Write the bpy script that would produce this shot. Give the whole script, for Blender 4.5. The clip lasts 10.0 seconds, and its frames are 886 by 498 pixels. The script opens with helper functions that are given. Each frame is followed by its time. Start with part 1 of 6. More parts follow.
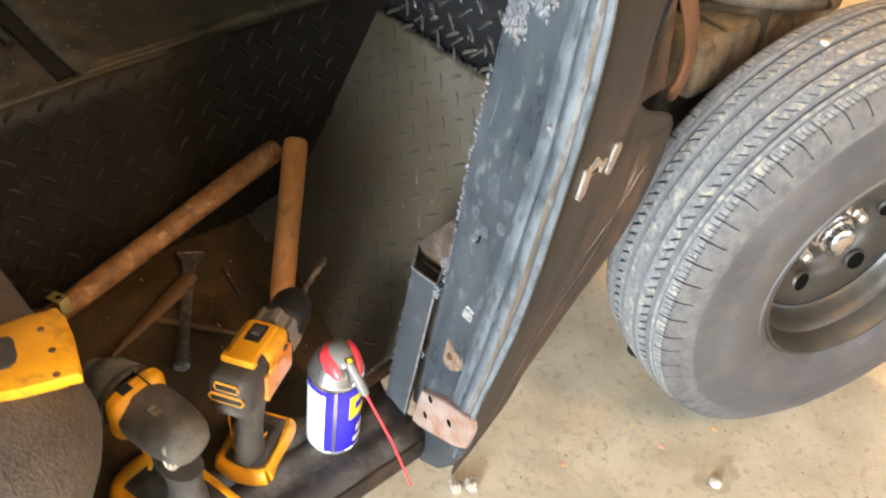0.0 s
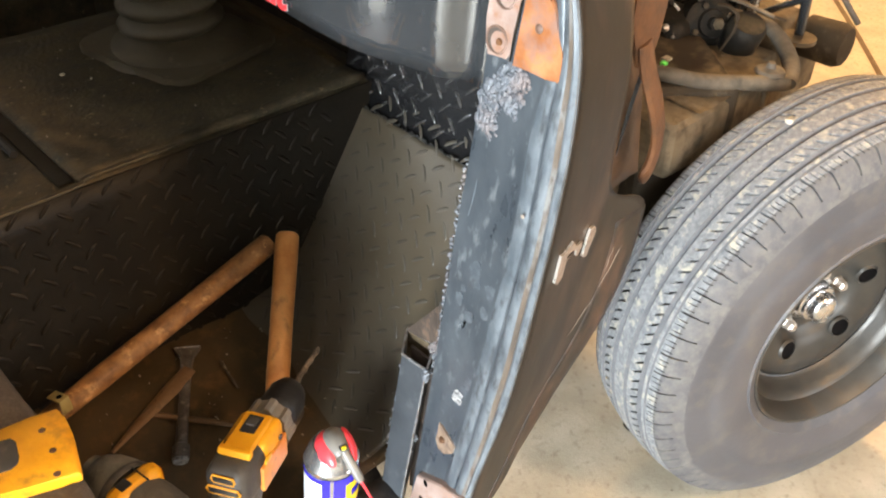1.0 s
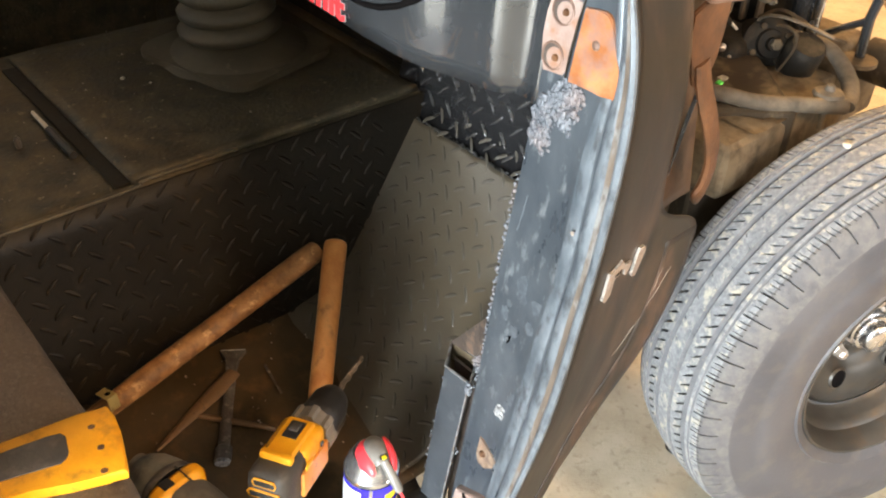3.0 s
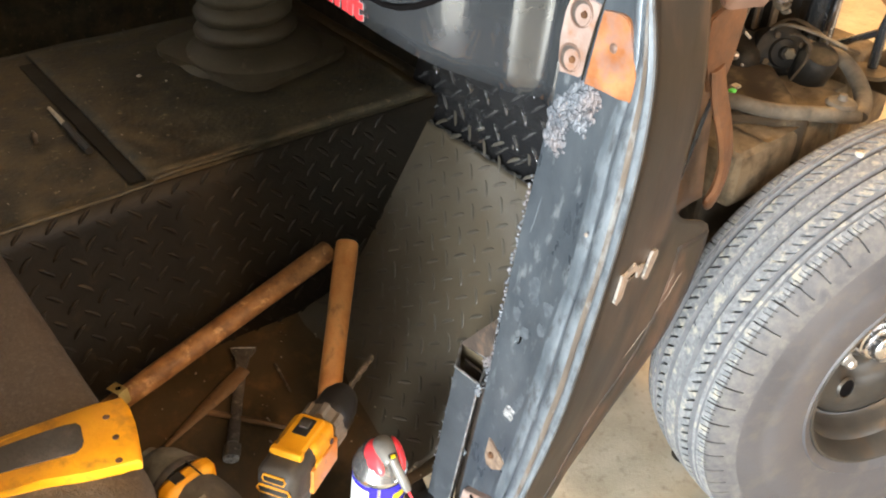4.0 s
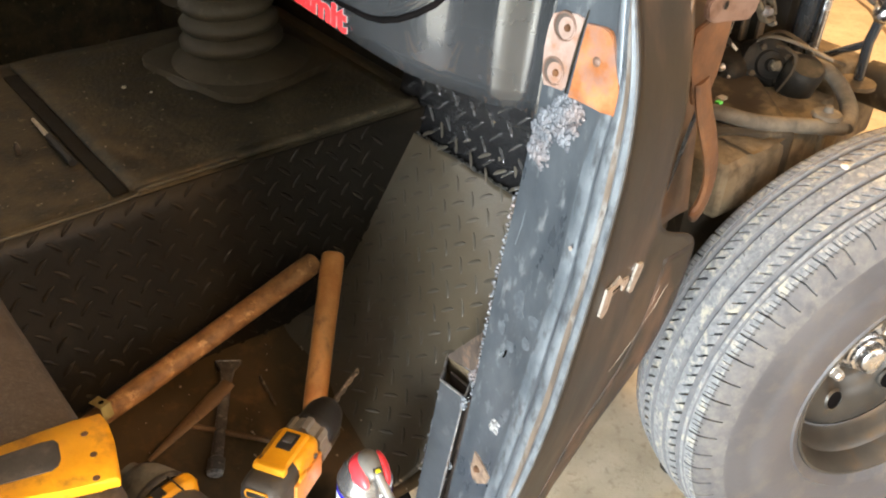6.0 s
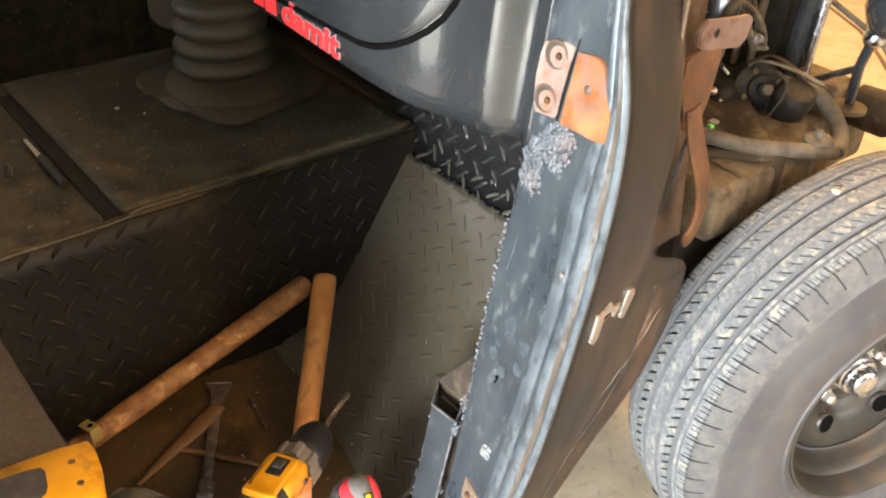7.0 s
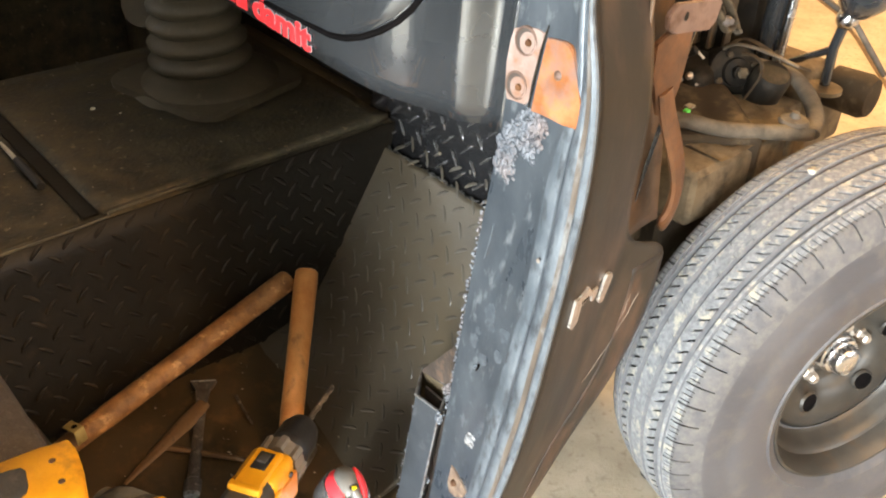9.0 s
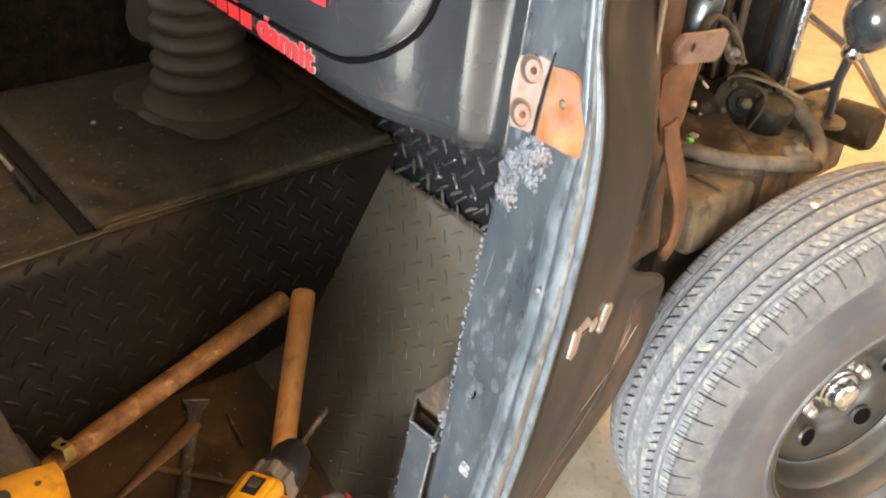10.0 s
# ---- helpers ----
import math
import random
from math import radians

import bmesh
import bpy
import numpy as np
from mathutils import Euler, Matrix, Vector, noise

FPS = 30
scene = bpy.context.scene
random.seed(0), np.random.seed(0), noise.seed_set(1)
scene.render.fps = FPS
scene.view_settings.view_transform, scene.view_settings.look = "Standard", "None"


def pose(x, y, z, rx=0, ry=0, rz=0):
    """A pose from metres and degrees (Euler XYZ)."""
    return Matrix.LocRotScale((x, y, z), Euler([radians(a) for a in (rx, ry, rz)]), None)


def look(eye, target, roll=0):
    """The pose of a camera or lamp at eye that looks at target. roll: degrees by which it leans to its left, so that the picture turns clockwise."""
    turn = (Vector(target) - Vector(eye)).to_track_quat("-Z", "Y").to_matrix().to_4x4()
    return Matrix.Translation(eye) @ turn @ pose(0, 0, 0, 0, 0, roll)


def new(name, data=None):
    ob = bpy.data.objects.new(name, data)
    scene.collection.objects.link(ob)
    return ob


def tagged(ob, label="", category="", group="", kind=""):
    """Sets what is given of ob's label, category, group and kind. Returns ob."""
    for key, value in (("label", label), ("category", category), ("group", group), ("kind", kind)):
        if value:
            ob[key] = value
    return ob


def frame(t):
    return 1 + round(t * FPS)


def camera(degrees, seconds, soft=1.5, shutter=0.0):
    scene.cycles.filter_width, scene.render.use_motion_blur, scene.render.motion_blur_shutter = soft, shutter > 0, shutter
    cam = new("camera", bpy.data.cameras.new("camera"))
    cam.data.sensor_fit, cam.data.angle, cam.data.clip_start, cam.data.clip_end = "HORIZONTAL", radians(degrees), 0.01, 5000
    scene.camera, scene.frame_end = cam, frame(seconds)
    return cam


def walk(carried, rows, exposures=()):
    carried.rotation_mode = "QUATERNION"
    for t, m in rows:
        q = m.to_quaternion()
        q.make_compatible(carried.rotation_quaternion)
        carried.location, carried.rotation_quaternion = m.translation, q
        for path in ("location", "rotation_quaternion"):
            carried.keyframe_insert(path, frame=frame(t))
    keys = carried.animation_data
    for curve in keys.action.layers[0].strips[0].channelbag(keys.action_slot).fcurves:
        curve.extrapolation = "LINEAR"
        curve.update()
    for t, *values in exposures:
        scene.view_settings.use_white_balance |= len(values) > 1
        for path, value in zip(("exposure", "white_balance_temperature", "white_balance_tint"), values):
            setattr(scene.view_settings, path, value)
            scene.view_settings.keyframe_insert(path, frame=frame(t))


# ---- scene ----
cam = camera(52.19, 10.0, soft=2.0, shutter=0.4)
PATH = [
    (0, (-0.0082, 0.0082, 1.3477), (-1.0697, 1.0561, 0.0154), 4.71),
    (0.5, (-0.0003, -0.0069, 1.3675), (-1.1275, 1.0720, 0.1163), 2.17),
    (1, (0.0217, 0.0033, 1.3806), (-1.1275, 1.1198, 0.1836), 2.07),
    (1.5, (0.0230, 0.0083, 1.3876), (-1.1624, 1.1229, 0.2246), 1.73),
    (2, (0.0214, 0.0124, 1.3884), (-1.1732, 1.1200, 0.2281), 1.71),
    (2.5, (0.0183, 0.0087, 1.3857), (-1.1949, 1.0756, 0.2067), 1.46),
    (4, (0.0198, -0.0109, 1.3778), (-1.2206, 1.0378, 0.2109), 2.82),
    (4.5, (0.0205, -0.0064, 1.3784), (-1.2114, 1.0587, 0.2174), 3.45),
    (5, (0.0207, -0.0043, 1.3787), (-1.2203, 1.0552, 0.2223), 3.45),
    (6.5, (0.0179, 0.0018, 1.3791), (-1.2203, 1.0817, 0.2387), 3.17),
    (7, (0.0165, 0.0046, 1.3867), (-1.2301, 1.0964, 0.2670), 3.61),
    (7.5, (0.0168, 0.0065, 1.3874), (-1.2341, 1.0953, 0.2695), 3.28),
    (8, (0.0196, 0.0031, 1.3888), (-1.2339, 1.0840, 0.2662), 2.62),
    (8.5, (0.0265, 0.0048, 1.3890), (-1.2122, 1.1003, 0.2640), 2.33),
    (9, (0.0283, 0.0099, 1.3845), (-1.1965, 1.1173, 0.2560), 2.44),
    (9.5, (0.0242, 0.0134, 1.3842), (-1.2038, 1.1141, 0.2526), 2.72),
    (10, (0.0173, 0.0175, 1.3847), (-1.2235, 1.1416, 0.2907), 3.96),
]
EXPOSURES = [(0.0, 0.30, 6550, 10), (1.0, 0.41, 6550, 10), (2.5, 0.47, 6600, 10), (4.5, 0.50, 6650, 10), (8.0, 0.53, 6750, 10), (10.0, 0.54, 6750, 10)]
walk(cam, [(t, look(eye, target, roll)) for t, eye, target, roll in PATH], EXPOSURES)

# ---- light: a wide garage door open behind the vehicle, warm bulbs in front of and beside it ----
world = bpy.data.worlds.new("sky")
scene.world = world
world.use_nodes = True
wn = world.node_tree
sky = wn.nodes.new("ShaderNodeTexSky")
sky.sky_type, sky.sun_disc = "NISHITA", False
sky.sun_elevation, sky.sun_rotation = radians(40), radians(200)
wn.links.new(sky.outputs[0], wn.nodes["Background"].inputs[0])
wn.nodes["Background"].inputs[1].default_value = 0.1


def area_lamp(name, eye, target, w, h, power, color):
    lamp = bpy.data.lights.new(name, "AREA")
    lamp.shape, lamp.size, lamp.size_y, lamp.energy, lamp.color = "RECTANGLE", w, h, power, color
    ob = new(name, lamp)
    ob.matrix_world = look(eye, target)
    return ob


area_lamp("door_daylight", (1.72, -3.9, 1.5), (0.0, 0.6, 0.7), 1.8, 2.1, 660, (0.86, 0.94, 1.0))
# unseen lamp in the west, added to put a sheen on the toe board
area_lamp("west_sheen_light", (-3.3, -2.85, 1.48), (-0.7, 0.8, 0.8), 1.2, 1.1, 62, (0.80, 0.91, 1.0))
area_lamp("side_daylight", (3.4, 2.3, 1.85), (-0.3, 1.2, 0.1), 2.2, 1.1, 60, (0.95, 0.97, 1.0))
bulb = bpy.data.lights.new("ceiling_bulb", "POINT")
bulb.energy, bulb.color, bulb.shadow_soft_size = 240, (1.0, 0.56, 0.21), 0.12
new("ceiling_bulb", bulb).location = (-1.3, 3.4, 2.35)

bulb = bpy.data.lights.new("side_bulb", "POINT")
bulb.energy, bulb.color, bulb.shadow_soft_size = 95, (1.0, 0.56, 0.22), 0.2
new("side_bulb", bulb).location = (1.4, 0.95, 2.4)


# ---- materials ----
def srgb(r, g, b):
    return tuple((c / 12.92 if c <= 0.04045 else ((c + 0.055) / 1.055) ** 2.4) for c in (r / 255, g / 255, b / 255)) + (1,)


def surface(name, a, b, rough=0.5, metal=0.0, scale=12.0, spots=None, spot_scale=30.0, spot_at=0.62, bump=0.1, bump_scale=80.0,
            rough_b=None, stretch=(1, 1, 1), spot_width=0.06, coat=0.0, detail=6.0, spot_rough=None, spot_metal=None, random_tint=0.0, spec=0.5):
    """Two colours mixed by a coarse noise, a third in patches of its own, and fine relief."""
    m = bpy.data.materials.new(name)
    m.use_nodes = True
    nt = m.node_tree
    n, l = nt.nodes, nt.links
    p = n["Principled BSDF"]
    co = n.new("ShaderNodeTexCoord")
    mp = n.new("ShaderNodeMapping")
    mp.inputs["Scale"].default_value = stretch
    l.new(co.outputs["Object"], mp.inputs[0])

    def nz(s, d=detail):
        t = n.new("ShaderNodeTexNoise")
        t.inputs["Scale"].default_value, t.inputs["Detail"].default_value = s, d
        t.inputs["Roughness"].default_value = 0.62
        l.new(mp.outputs[0], t.inputs["Vector"])
        return t

    def ramp(src, lo, hi):
        r = n.new("ShaderNodeMapRange")
        r.inputs["From Min"].default_value, r.inputs["From Max"].default_value = lo, hi
        l.new(src, r.inputs["Value"])
        return r.outputs[0]

    def mixc(fac, c1, c2):
        x = n.new("ShaderNodeMix")
        x.data_type = "RGBA"
        l.new(fac, x.inputs["Factor"])
        for sock, c in ((x.inputs[6], c1), (x.inputs[7], c2)):
            if isinstance(c, tuple):
                sock.default_value = c if len(c) == 4 else (*c, 1)
            else:
                l.new(c, sock)
        return x.outputs[2]

    def mixf(fac, v1, v2):
        x = n.new("ShaderNodeMix")
        l.new(fac, x.inputs["Factor"])
        for sock, v in ((x.inputs[2], v1), (x.inputs[3], v2)):
            if isinstance(v, (int, float)):
                sock.default_value = v
            else:
                l.new(v, sock)
        return x.outputs[0]

    coarse = ramp(nz(scale).outputs[0], 0.36, 0.64)
    col = mixc(coarse, a, b)
    rg = mixf(coarse, rough, rough if rough_b is None else rough_b)
    mt = metal
    if spots is not None:
        mask = ramp(nz(spot_scale).outputs[0], spot_at - spot_width, spot_at + spot_width)
        col = mixc(mask, col, spots)
        if spot_rough is not None:
            rg = mixf(mask, rg, spot_rough)
        if spot_metal is not None:
            mt = mixf(mask, metal, spot_metal)
    if random_tint:
        oi = n.new("ShaderNodeObjectInfo")
        hsv = n.new("ShaderNodeHueSaturation")
        l.new(ramp(oi.outputs["Random"], -0.5 / random_tint, 1 + 0.5 / random_tint), hsv.inputs["Value"])
        l.new(col, hsv.inputs["Color"])
        col = hsv.outputs[0]
    l.new(col, p.inputs["Base Color"])
    l.new(rg, p.inputs["Roughness"])
    if isinstance(mt, (int, float)):
        p.inputs["Metallic"].default_value = mt
    else:
        l.new(mt, p.inputs["Metallic"])
    p.inputs["Coat Weight"].default_value = coat
    p.inputs["Specular IOR Level"].default_value = spec
    if bump:
        bp = n.new("ShaderNodeBump")
        bp.inputs["Strength"].default_value, bp.inputs["Distance"].default_value = bump, 0.002
        l.new(nz(bump_scale, 4.0).outputs[0], bp.inputs["Height"])
        l.new(bp.outputs[0], p.inputs["Normal"])
    return m


M = {}
M["concrete"] = surface("concrete", (0.36, 0.32, 0.24), (0.485, 0.44, 0.345), 0.55, 0, 9.0, (0.28, 0.24, 0.175), 60.0, 0.63, 0.4, 180, 0.75, detail=12, spot_width=0.09)
M["wall"] = surface("painted_wall", (0.40, 0.37, 0.32), (0.47, 0.44, 0.39), 0.8, 0, 1.5, bump=0.1, bump_scale=40)
# dark colour for the unseen east wall, so it bounces less light
M["dark_wall"] = surface("bounce_cutting_dark_wall", (0.10, 0.09, 0.075), (0.14, 0.125, 0.105), 0.8, 0, 1.5, bump=0.1, bump_scale=40)
M["ceiling"] = surface("ceiling_board", (0.42, 0.39, 0.34), (0.5, 0.47, 0.42), 0.9, 0, 1.2, bump=0.1)
M["jamb"] = surface("slate_blue_primed_steel", (0.046, 0.055, 0.065), (0.080, 0.092, 0.104), 0.26, 0.25, 13, (0.165, 0.180, 0.192), 48, 0.635, 0.2, 70, 0.40, spot_width=0.075, stretch=(1.6, 1, 0.7), detail=12)
M["tube"] = surface("dark_slate_primed_tube", (0.040, 0.046, 0.053), (0.068, 0.076, 0.085), 0.34, 0.2, 11, (0.115, 0.125, 0.135), 30, 0.64, 0.2, 90, 0.5, spot_width=0.1, detail=9)
M["sawn_edge"] = surface("scuffed_sawn_edge", (0.20, 0.20, 0.20), (0.34, 0.34, 0.335), 0.34, 0.5, 60, (0.14, 0.10, 0.08), 80, 0.58, 0.3, 200, 0.5, spot_width=0.1)
M["black_paint"] = surface("gloss_black_paint", (0.022, 0.0245, 0.0265), (0.032, 0.0345, 0.0370), 0.17, 0.0, 6, (0.09, 0.09, 0.09), 60, 0.73, 0.05, 40, 0.26, coat=1.0)
M["outer_paint"] = surface("satin_black_body_paint", (0.0135, 0.0112, 0.0088), (0.023, 0.0187, 0.0145), 0.42, 0.0, 7, (0.070, 0.043, 0.028), 13, 0.60, 0.06, 50, 0.54, spot_width=0.14, stretch=(1, 1.3, 0.5), detail=9, spec=0.33)
# dusty black plate with reflected light put into its paler colour
M["toe_plate"] = surface("lit_dusty_tread_plate", (0.064, 0.053, 0.037), (0.102, 0.087, 0.064), 0.34, 0.0, 7, (0.086, 0.064, 0.037), 11, 0.58, 0.16, 200, 0.42, spot_width=0.18, detail=9, spec=0.9)
M["gloss_plate"] = surface("gloss_black_tread_plate", (0.014, 0.014, 0.015), (0.02, 0.02, 0.021), 0.2, 0.1, 8, (0.03, 0.03, 0.03), 60, 0.68, 0.06, 120, 0.28, coat=0.4)
# shaded copy of the toe board's plate, darkened in the colour
M["tunnel_plate"] = surface("shaded_grimy_tread_plate", (0.009, 0.0072, 0.0045), (0.017, 0.0136, 0.0087), 0.50, 0.0, 8, (0.030, 0.0225, 0.0136), 40, 0.66, 0.25, 140, 0.66, spec=0.25)
M["tunnel"] = surface("dusty_black_rubberised_floor", (0.020, 0.0165, 0.0092), (0.098, 0.079, 0.046), 0.48, 0.0, 26, (0.21, 0.165, 0.10), 70, 0.66, 0.8, 130, 0.72, detail=13)
M["floor_pan"] = surface("oily_dark_floor_pan", (0.042, 0.027, 0.012), (0.078, 0.051, 0.024), 0.34, 0.0, 9, (0.12, 0.07, 0.028), 34, 0.62, 0.3, 130, 0.6, spot_width=0.1)
M["sill"] = surface("black_sill_rubber", (0.022, 0.020, 0.018), (0.048, 0.044, 0.040), 0.5, 0, 16, (0.10, 0.092, 0.08), 34, 0.62, 0.8, 120, 0.72, spot_width=0.12, detail=10)
M["rust"] = surface("orange_surface_rust", (0.27, 0.095, 0.030), (0.43, 0.185, 0.075), 0.45, 0.1, 38, (0.215, 0.135, 0.115), 30, 0.54, 0.4, 160, 0.7, spot_width=0.10, detail=10)
M["pink_rust"] = surface("pinkish_primer_with_rust", (0.27, 0.185, 0.15), (0.36, 0.275, 0.24), 0.45, 0.1, 30, (0.27, 0.125, 0.065), 34, 0.60, 0.2, 160, 0.55, spot_width=0.1)
M["brown_rust"] = surface("dull_brown_rusty_steel", (0.092, 0.036, 0.012), (0.158, 0.068, 0.025), 0.5, 0.1, 16, (0.050, 0.024, 0.011), 26, 0.55, 0.4, 150, 0.7, spot_width=0.14, detail=10)
M["flange"] = surface("rust_streaked_black_paint", (0.013, 0.0105, 0.0082), (0.024, 0.018, 0.0135), 0.42, 0.0, 9, (0.088, 0.047, 0.029), 19, 0.565, 0.15, 120, 0.55, stretch=(1, 1.2, 0.45), spot_width=0.11, detail=11, spec=0.35)
M["rusty_dark"] = surface("dark_rusty_plate", (0.058, 0.046, 0.039), (0.105, 0.081, 0.066), 0.5, 0.2, 30, (0.165, 0.11, 0.078), 60, 0.62, 0.35, 160, 0.6, detail=9)
M["rust_line"] = surface("rusty_sealant", (0.070, 0.054, 0.041), (0.128, 0.096, 0.070), 0.55, 0.05, 60, (0.185, 0.180, 0.172), 62, 0.55, 0.5, 200, 0.65, stretch=(1, 1, 0.4), spot_width=0.08, detail=10)
M["badge"] = surface("worn_bright_emblem", (0.62, 0.58, 0.52), (0.72, 0.68, 0.62), 0.22, 0.6, 60, (0.3, 0.2, 0.13), 90, 0.66, 0.1, 200, 0.35)
M["badge_face"] = surface("worn_emblem_face", (0.30, 0.235, 0.185), (0.42, 0.345, 0.285), 0.34, 0.4, 60, (0.17, 0.10, 0.06), 90, 0.62, 0.1, 200, 0.45)
M["lip_steel"] = surface("scuffed_highlight_blue_lip", (0.080, 0.096, 0.111), (0.155, 0.177, 0.196), 0.42, 0.15, 40, (0.042, 0.047, 0.052), 70, 0.59, 0.3, 150, 0.58, stretch=(1, 1, 0.45), spot_width=0.09, detail=12)
M["weld"] = surface("lumpy_weld_spatter", (0.100, 0.111, 0.128), (0.175, 0.189, 0.210), 0.42, 0.15, 70, (0.22, 0.17, 0.155), 22, 0.62, 0.5, 300, 0.6, spot_width=0.12)
M["dark_weld"] = surface("painted_over_weld", (0.03, 0.03, 0.03), (0.055, 0.055, 0.053), 0.4, 0.2, 120, (0.16, 0.16, 0.155), 90, 0.66, 0.5, 260, 0.55)
# darker rubber for the tread cuts, their shade put into the colour
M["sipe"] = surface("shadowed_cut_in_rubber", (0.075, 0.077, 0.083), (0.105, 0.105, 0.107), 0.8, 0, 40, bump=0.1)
M["worn_lug"] = surface("rubbed_tread_bar", (0.058, 0.050, 0.038), (0.084, 0.074, 0.058), 0.30, 0.0, 60, (0.062, 0.052, 0.038), 90, 0.64, 0.1, 200, 0.40, spec=0.8)
# gloss black bars, colour lightened and part metal to stand for their glints
M["bright_lug"] = surface("glint_lightened_tread_bar", (0.085, 0.085, 0.086), (0.14, 0.14, 0.14), 0.15, 0.6, 60, bump=0.02, coat=1.0)
M["scuff"] = surface("rubbed_primer_spot", (0.078, 0.091, 0.105), (0.118, 0.134, 0.150), 0.36, 0.2, 90, (0.066, 0.078, 0.090), 110, 0.52, 0.15, 200, 0.45, spot_width=0.12)
M["scratch"] = surface("pale_paint_scratch", (0.24, 0.2, 0.165), (0.34, 0.29, 0.24), 0.45, 0.1, 90, bump=0.1)
M["recess"] = surface("orange_brown_wing_recess", (0.078, 0.043, 0.021), (0.135, 0.079, 0.042), 0.5, 0.1, 12, (0.045, 0.027, 0.016), 24, 0.58, 0.3, 150, 0.65, spot_width=0.12, detail=10)
M["tab_rust"] = surface("dull_pink_brown_tab", (0.115, 0.067, 0.048), (0.165, 0.102, 0.076), 0.5, 0.1, 22, (0.085, 0.042, 0.024), 40, 0.60, 0.2, 150, 0.6, spot_width=0.1)
M["scar"] = surface("brown_rust_scar", (0.155, 0.105, 0.070), (0.26, 0.185, 0.130), 0.5, 0.1, 90, (0.10, 0.068, 0.054), 80, 0.56, 0.5, 160, 0.65, spot_width=0.1, detail=10)
M["brass"] = surface("dirty_brass", (0.40, 0.30, 0.10), (0.55, 0.43, 0.17), 0.4, 0.5, 40, (0.22, 0.14, 0.05), 60, 0.62, 0.2, 200, 0.55)
# bars of the tunnel side, with its shade in their colour
M["tunnel_lug"] = surface("shaded_grimy_tread_bar", (0.0115, 0.009, 0.0058), (0.020, 0.0158, 0.0102), 0.46, 0.0, 30, (0.034, 0.026, 0.016), 20, 0.60, bump=0.05, spec=0.25, rough_b=0.56)
# pale metal for the chipped spot, and for the wrench's painted shine
M["white_scrape"] = surface("chipped_or_shine_pale_metal", (0.26, 0.27, 0.28), (0.58, 0.58, 0.57), 0.36, 0.3, 140, (0.12, 0.125, 0.13), 170, 0.55, 0.6, 200, spot_width=0.08)
M["tread"] = surface("dusty_tyre_tread", (0.145, 0.154, 0.166), (0.262, 0.270, 0.277), 0.78, 0, 120, (0.40, 0.375, 0.305), 60, 0.60, 1.0, 260, 0.88, spot_width=0.07, detail=12)
# groove rubber darkened in colour for the shade between the ribs
M["groove"] = surface("groove_shaded_tyre_rubber", (0.12, 0.123, 0.132), (0.165, 0.165, 0.17), 0.8, 0, 40, (0.21, 0.2, 0.18), 60, 0.66, 0.3, 200)
M["sidewall"] = surface("grey_brown_tyre_sidewall", (0.055, 0.055, 0.061), (0.082, 0.079, 0.083), 0.46, 0, 7, (0.105, 0.095, 0.084), 18, 0.62, 0.2, 140, 0.60, spot_width=0.12, detail=9)
M["shoulder"] = surface("dusty_tyre_shoulder", (0.068, 0.068, 0.074), (0.104, 0.102, 0.104), 0.6, 0, 40, (0.15, 0.142, 0.128), 50, 0.60, 0.4, 220, 0.75, spot_width=0.16, detail=9)
M["rim"] = surface("dark_grey_steel_rim", (0.036, 0.034, 0.03), (0.058, 0.054, 0.047), 0.34, 0.3, 14, (0.072, 0.05, 0.031), 18, 0.64, 0.15, 120, 0.48, spot_width=0.1)
M["chrome"] = surface("pitted_chrome", (0.60, 0.62, 0.65), (0.70, 0.72, 0.75), 0.16, 1.0, 30, (0.30, 0.23, 0.17), 60, 0.64, 0.15, 200, 0.3, spot_rough=0.6)
M["brass_nut"] = surface("rust_stained_lug_nut", (0.38, 0.335, 0.28), (0.50, 0.45, 0.39), 0.32, 0.6, 60, (0.2, 0.125, 0.075), 90, 0.58, 0.2, 200, 0.48)
# black that puts the shade of holes and the dash underside into colour
M["hole"] = surface("black_shade_fill", (0.004, 0.004, 0.004), (0.007, 0.006, 0.006), 0.9, 0, 20, bump=0, spec=0.0)
M["dirty_steel"] = surface("dusty_chassis_lit_tube_steel", (0.10, 0.076, 0.047), (0.175, 0.134, 0.086), 0.8, 0.0, 14, (0.055, 0.040, 0.025), 24, 0.57, 0.7, 150, 0.9, spec=0.2, spot_width=0.12, detail=10)
M["dusty_box"] = surface("dusty_dark_box", (0.026, 0.019, 0.012), (0.046, 0.034, 0.021), 0.7, 0.0, 10, (0.11, 0.085, 0.055), 22, 0.62, 0.3, 120, 0.85, spec=0.2, spot_width=0.1)
M["dark_steel"] = surface("greasy_black_chassis_part", (0.006, 0.0048, 0.0034), (0.014, 0.0112, 0.0078), 0.55, 0.0, 20, (0.042, 0.032, 0.020), 26, 0.63, 0.5, 120, 0.75, spec=0.2, spot_width=0.12, detail=9)
M["grey_arm"] = surface("grey_dusty_forged_arm", (0.060, 0.049, 0.036), (0.112, 0.093, 0.071), 0.65, 0.0, 26, (0.16, 0.128, 0.088), 22, 0.62, 0.6, 160, 0.75, spec=0.25, spot_width=0.14, detail=10)
M["wood"] = surface("worn_hickory_handle", (0.48, 0.185, 0.048), (0.66, 0.31, 0.10), 0.45, 0, 34, (0.26, 0.11, 0.036), 34, 0.66, 0.2, 120, 0.6, stretch=(1, 1, 0.35), spot_width=0.10)
M["wood_dark"] = surface("dirty_oiled_wood", (0.17, 0.078, 0.026), (0.40, 0.20, 0.074), 0.55, 0, 40, (0.60, 0.34, 0.145), 46, 0.62, 0.5, 120, 0.65, spot_width=0.05, detail=12)
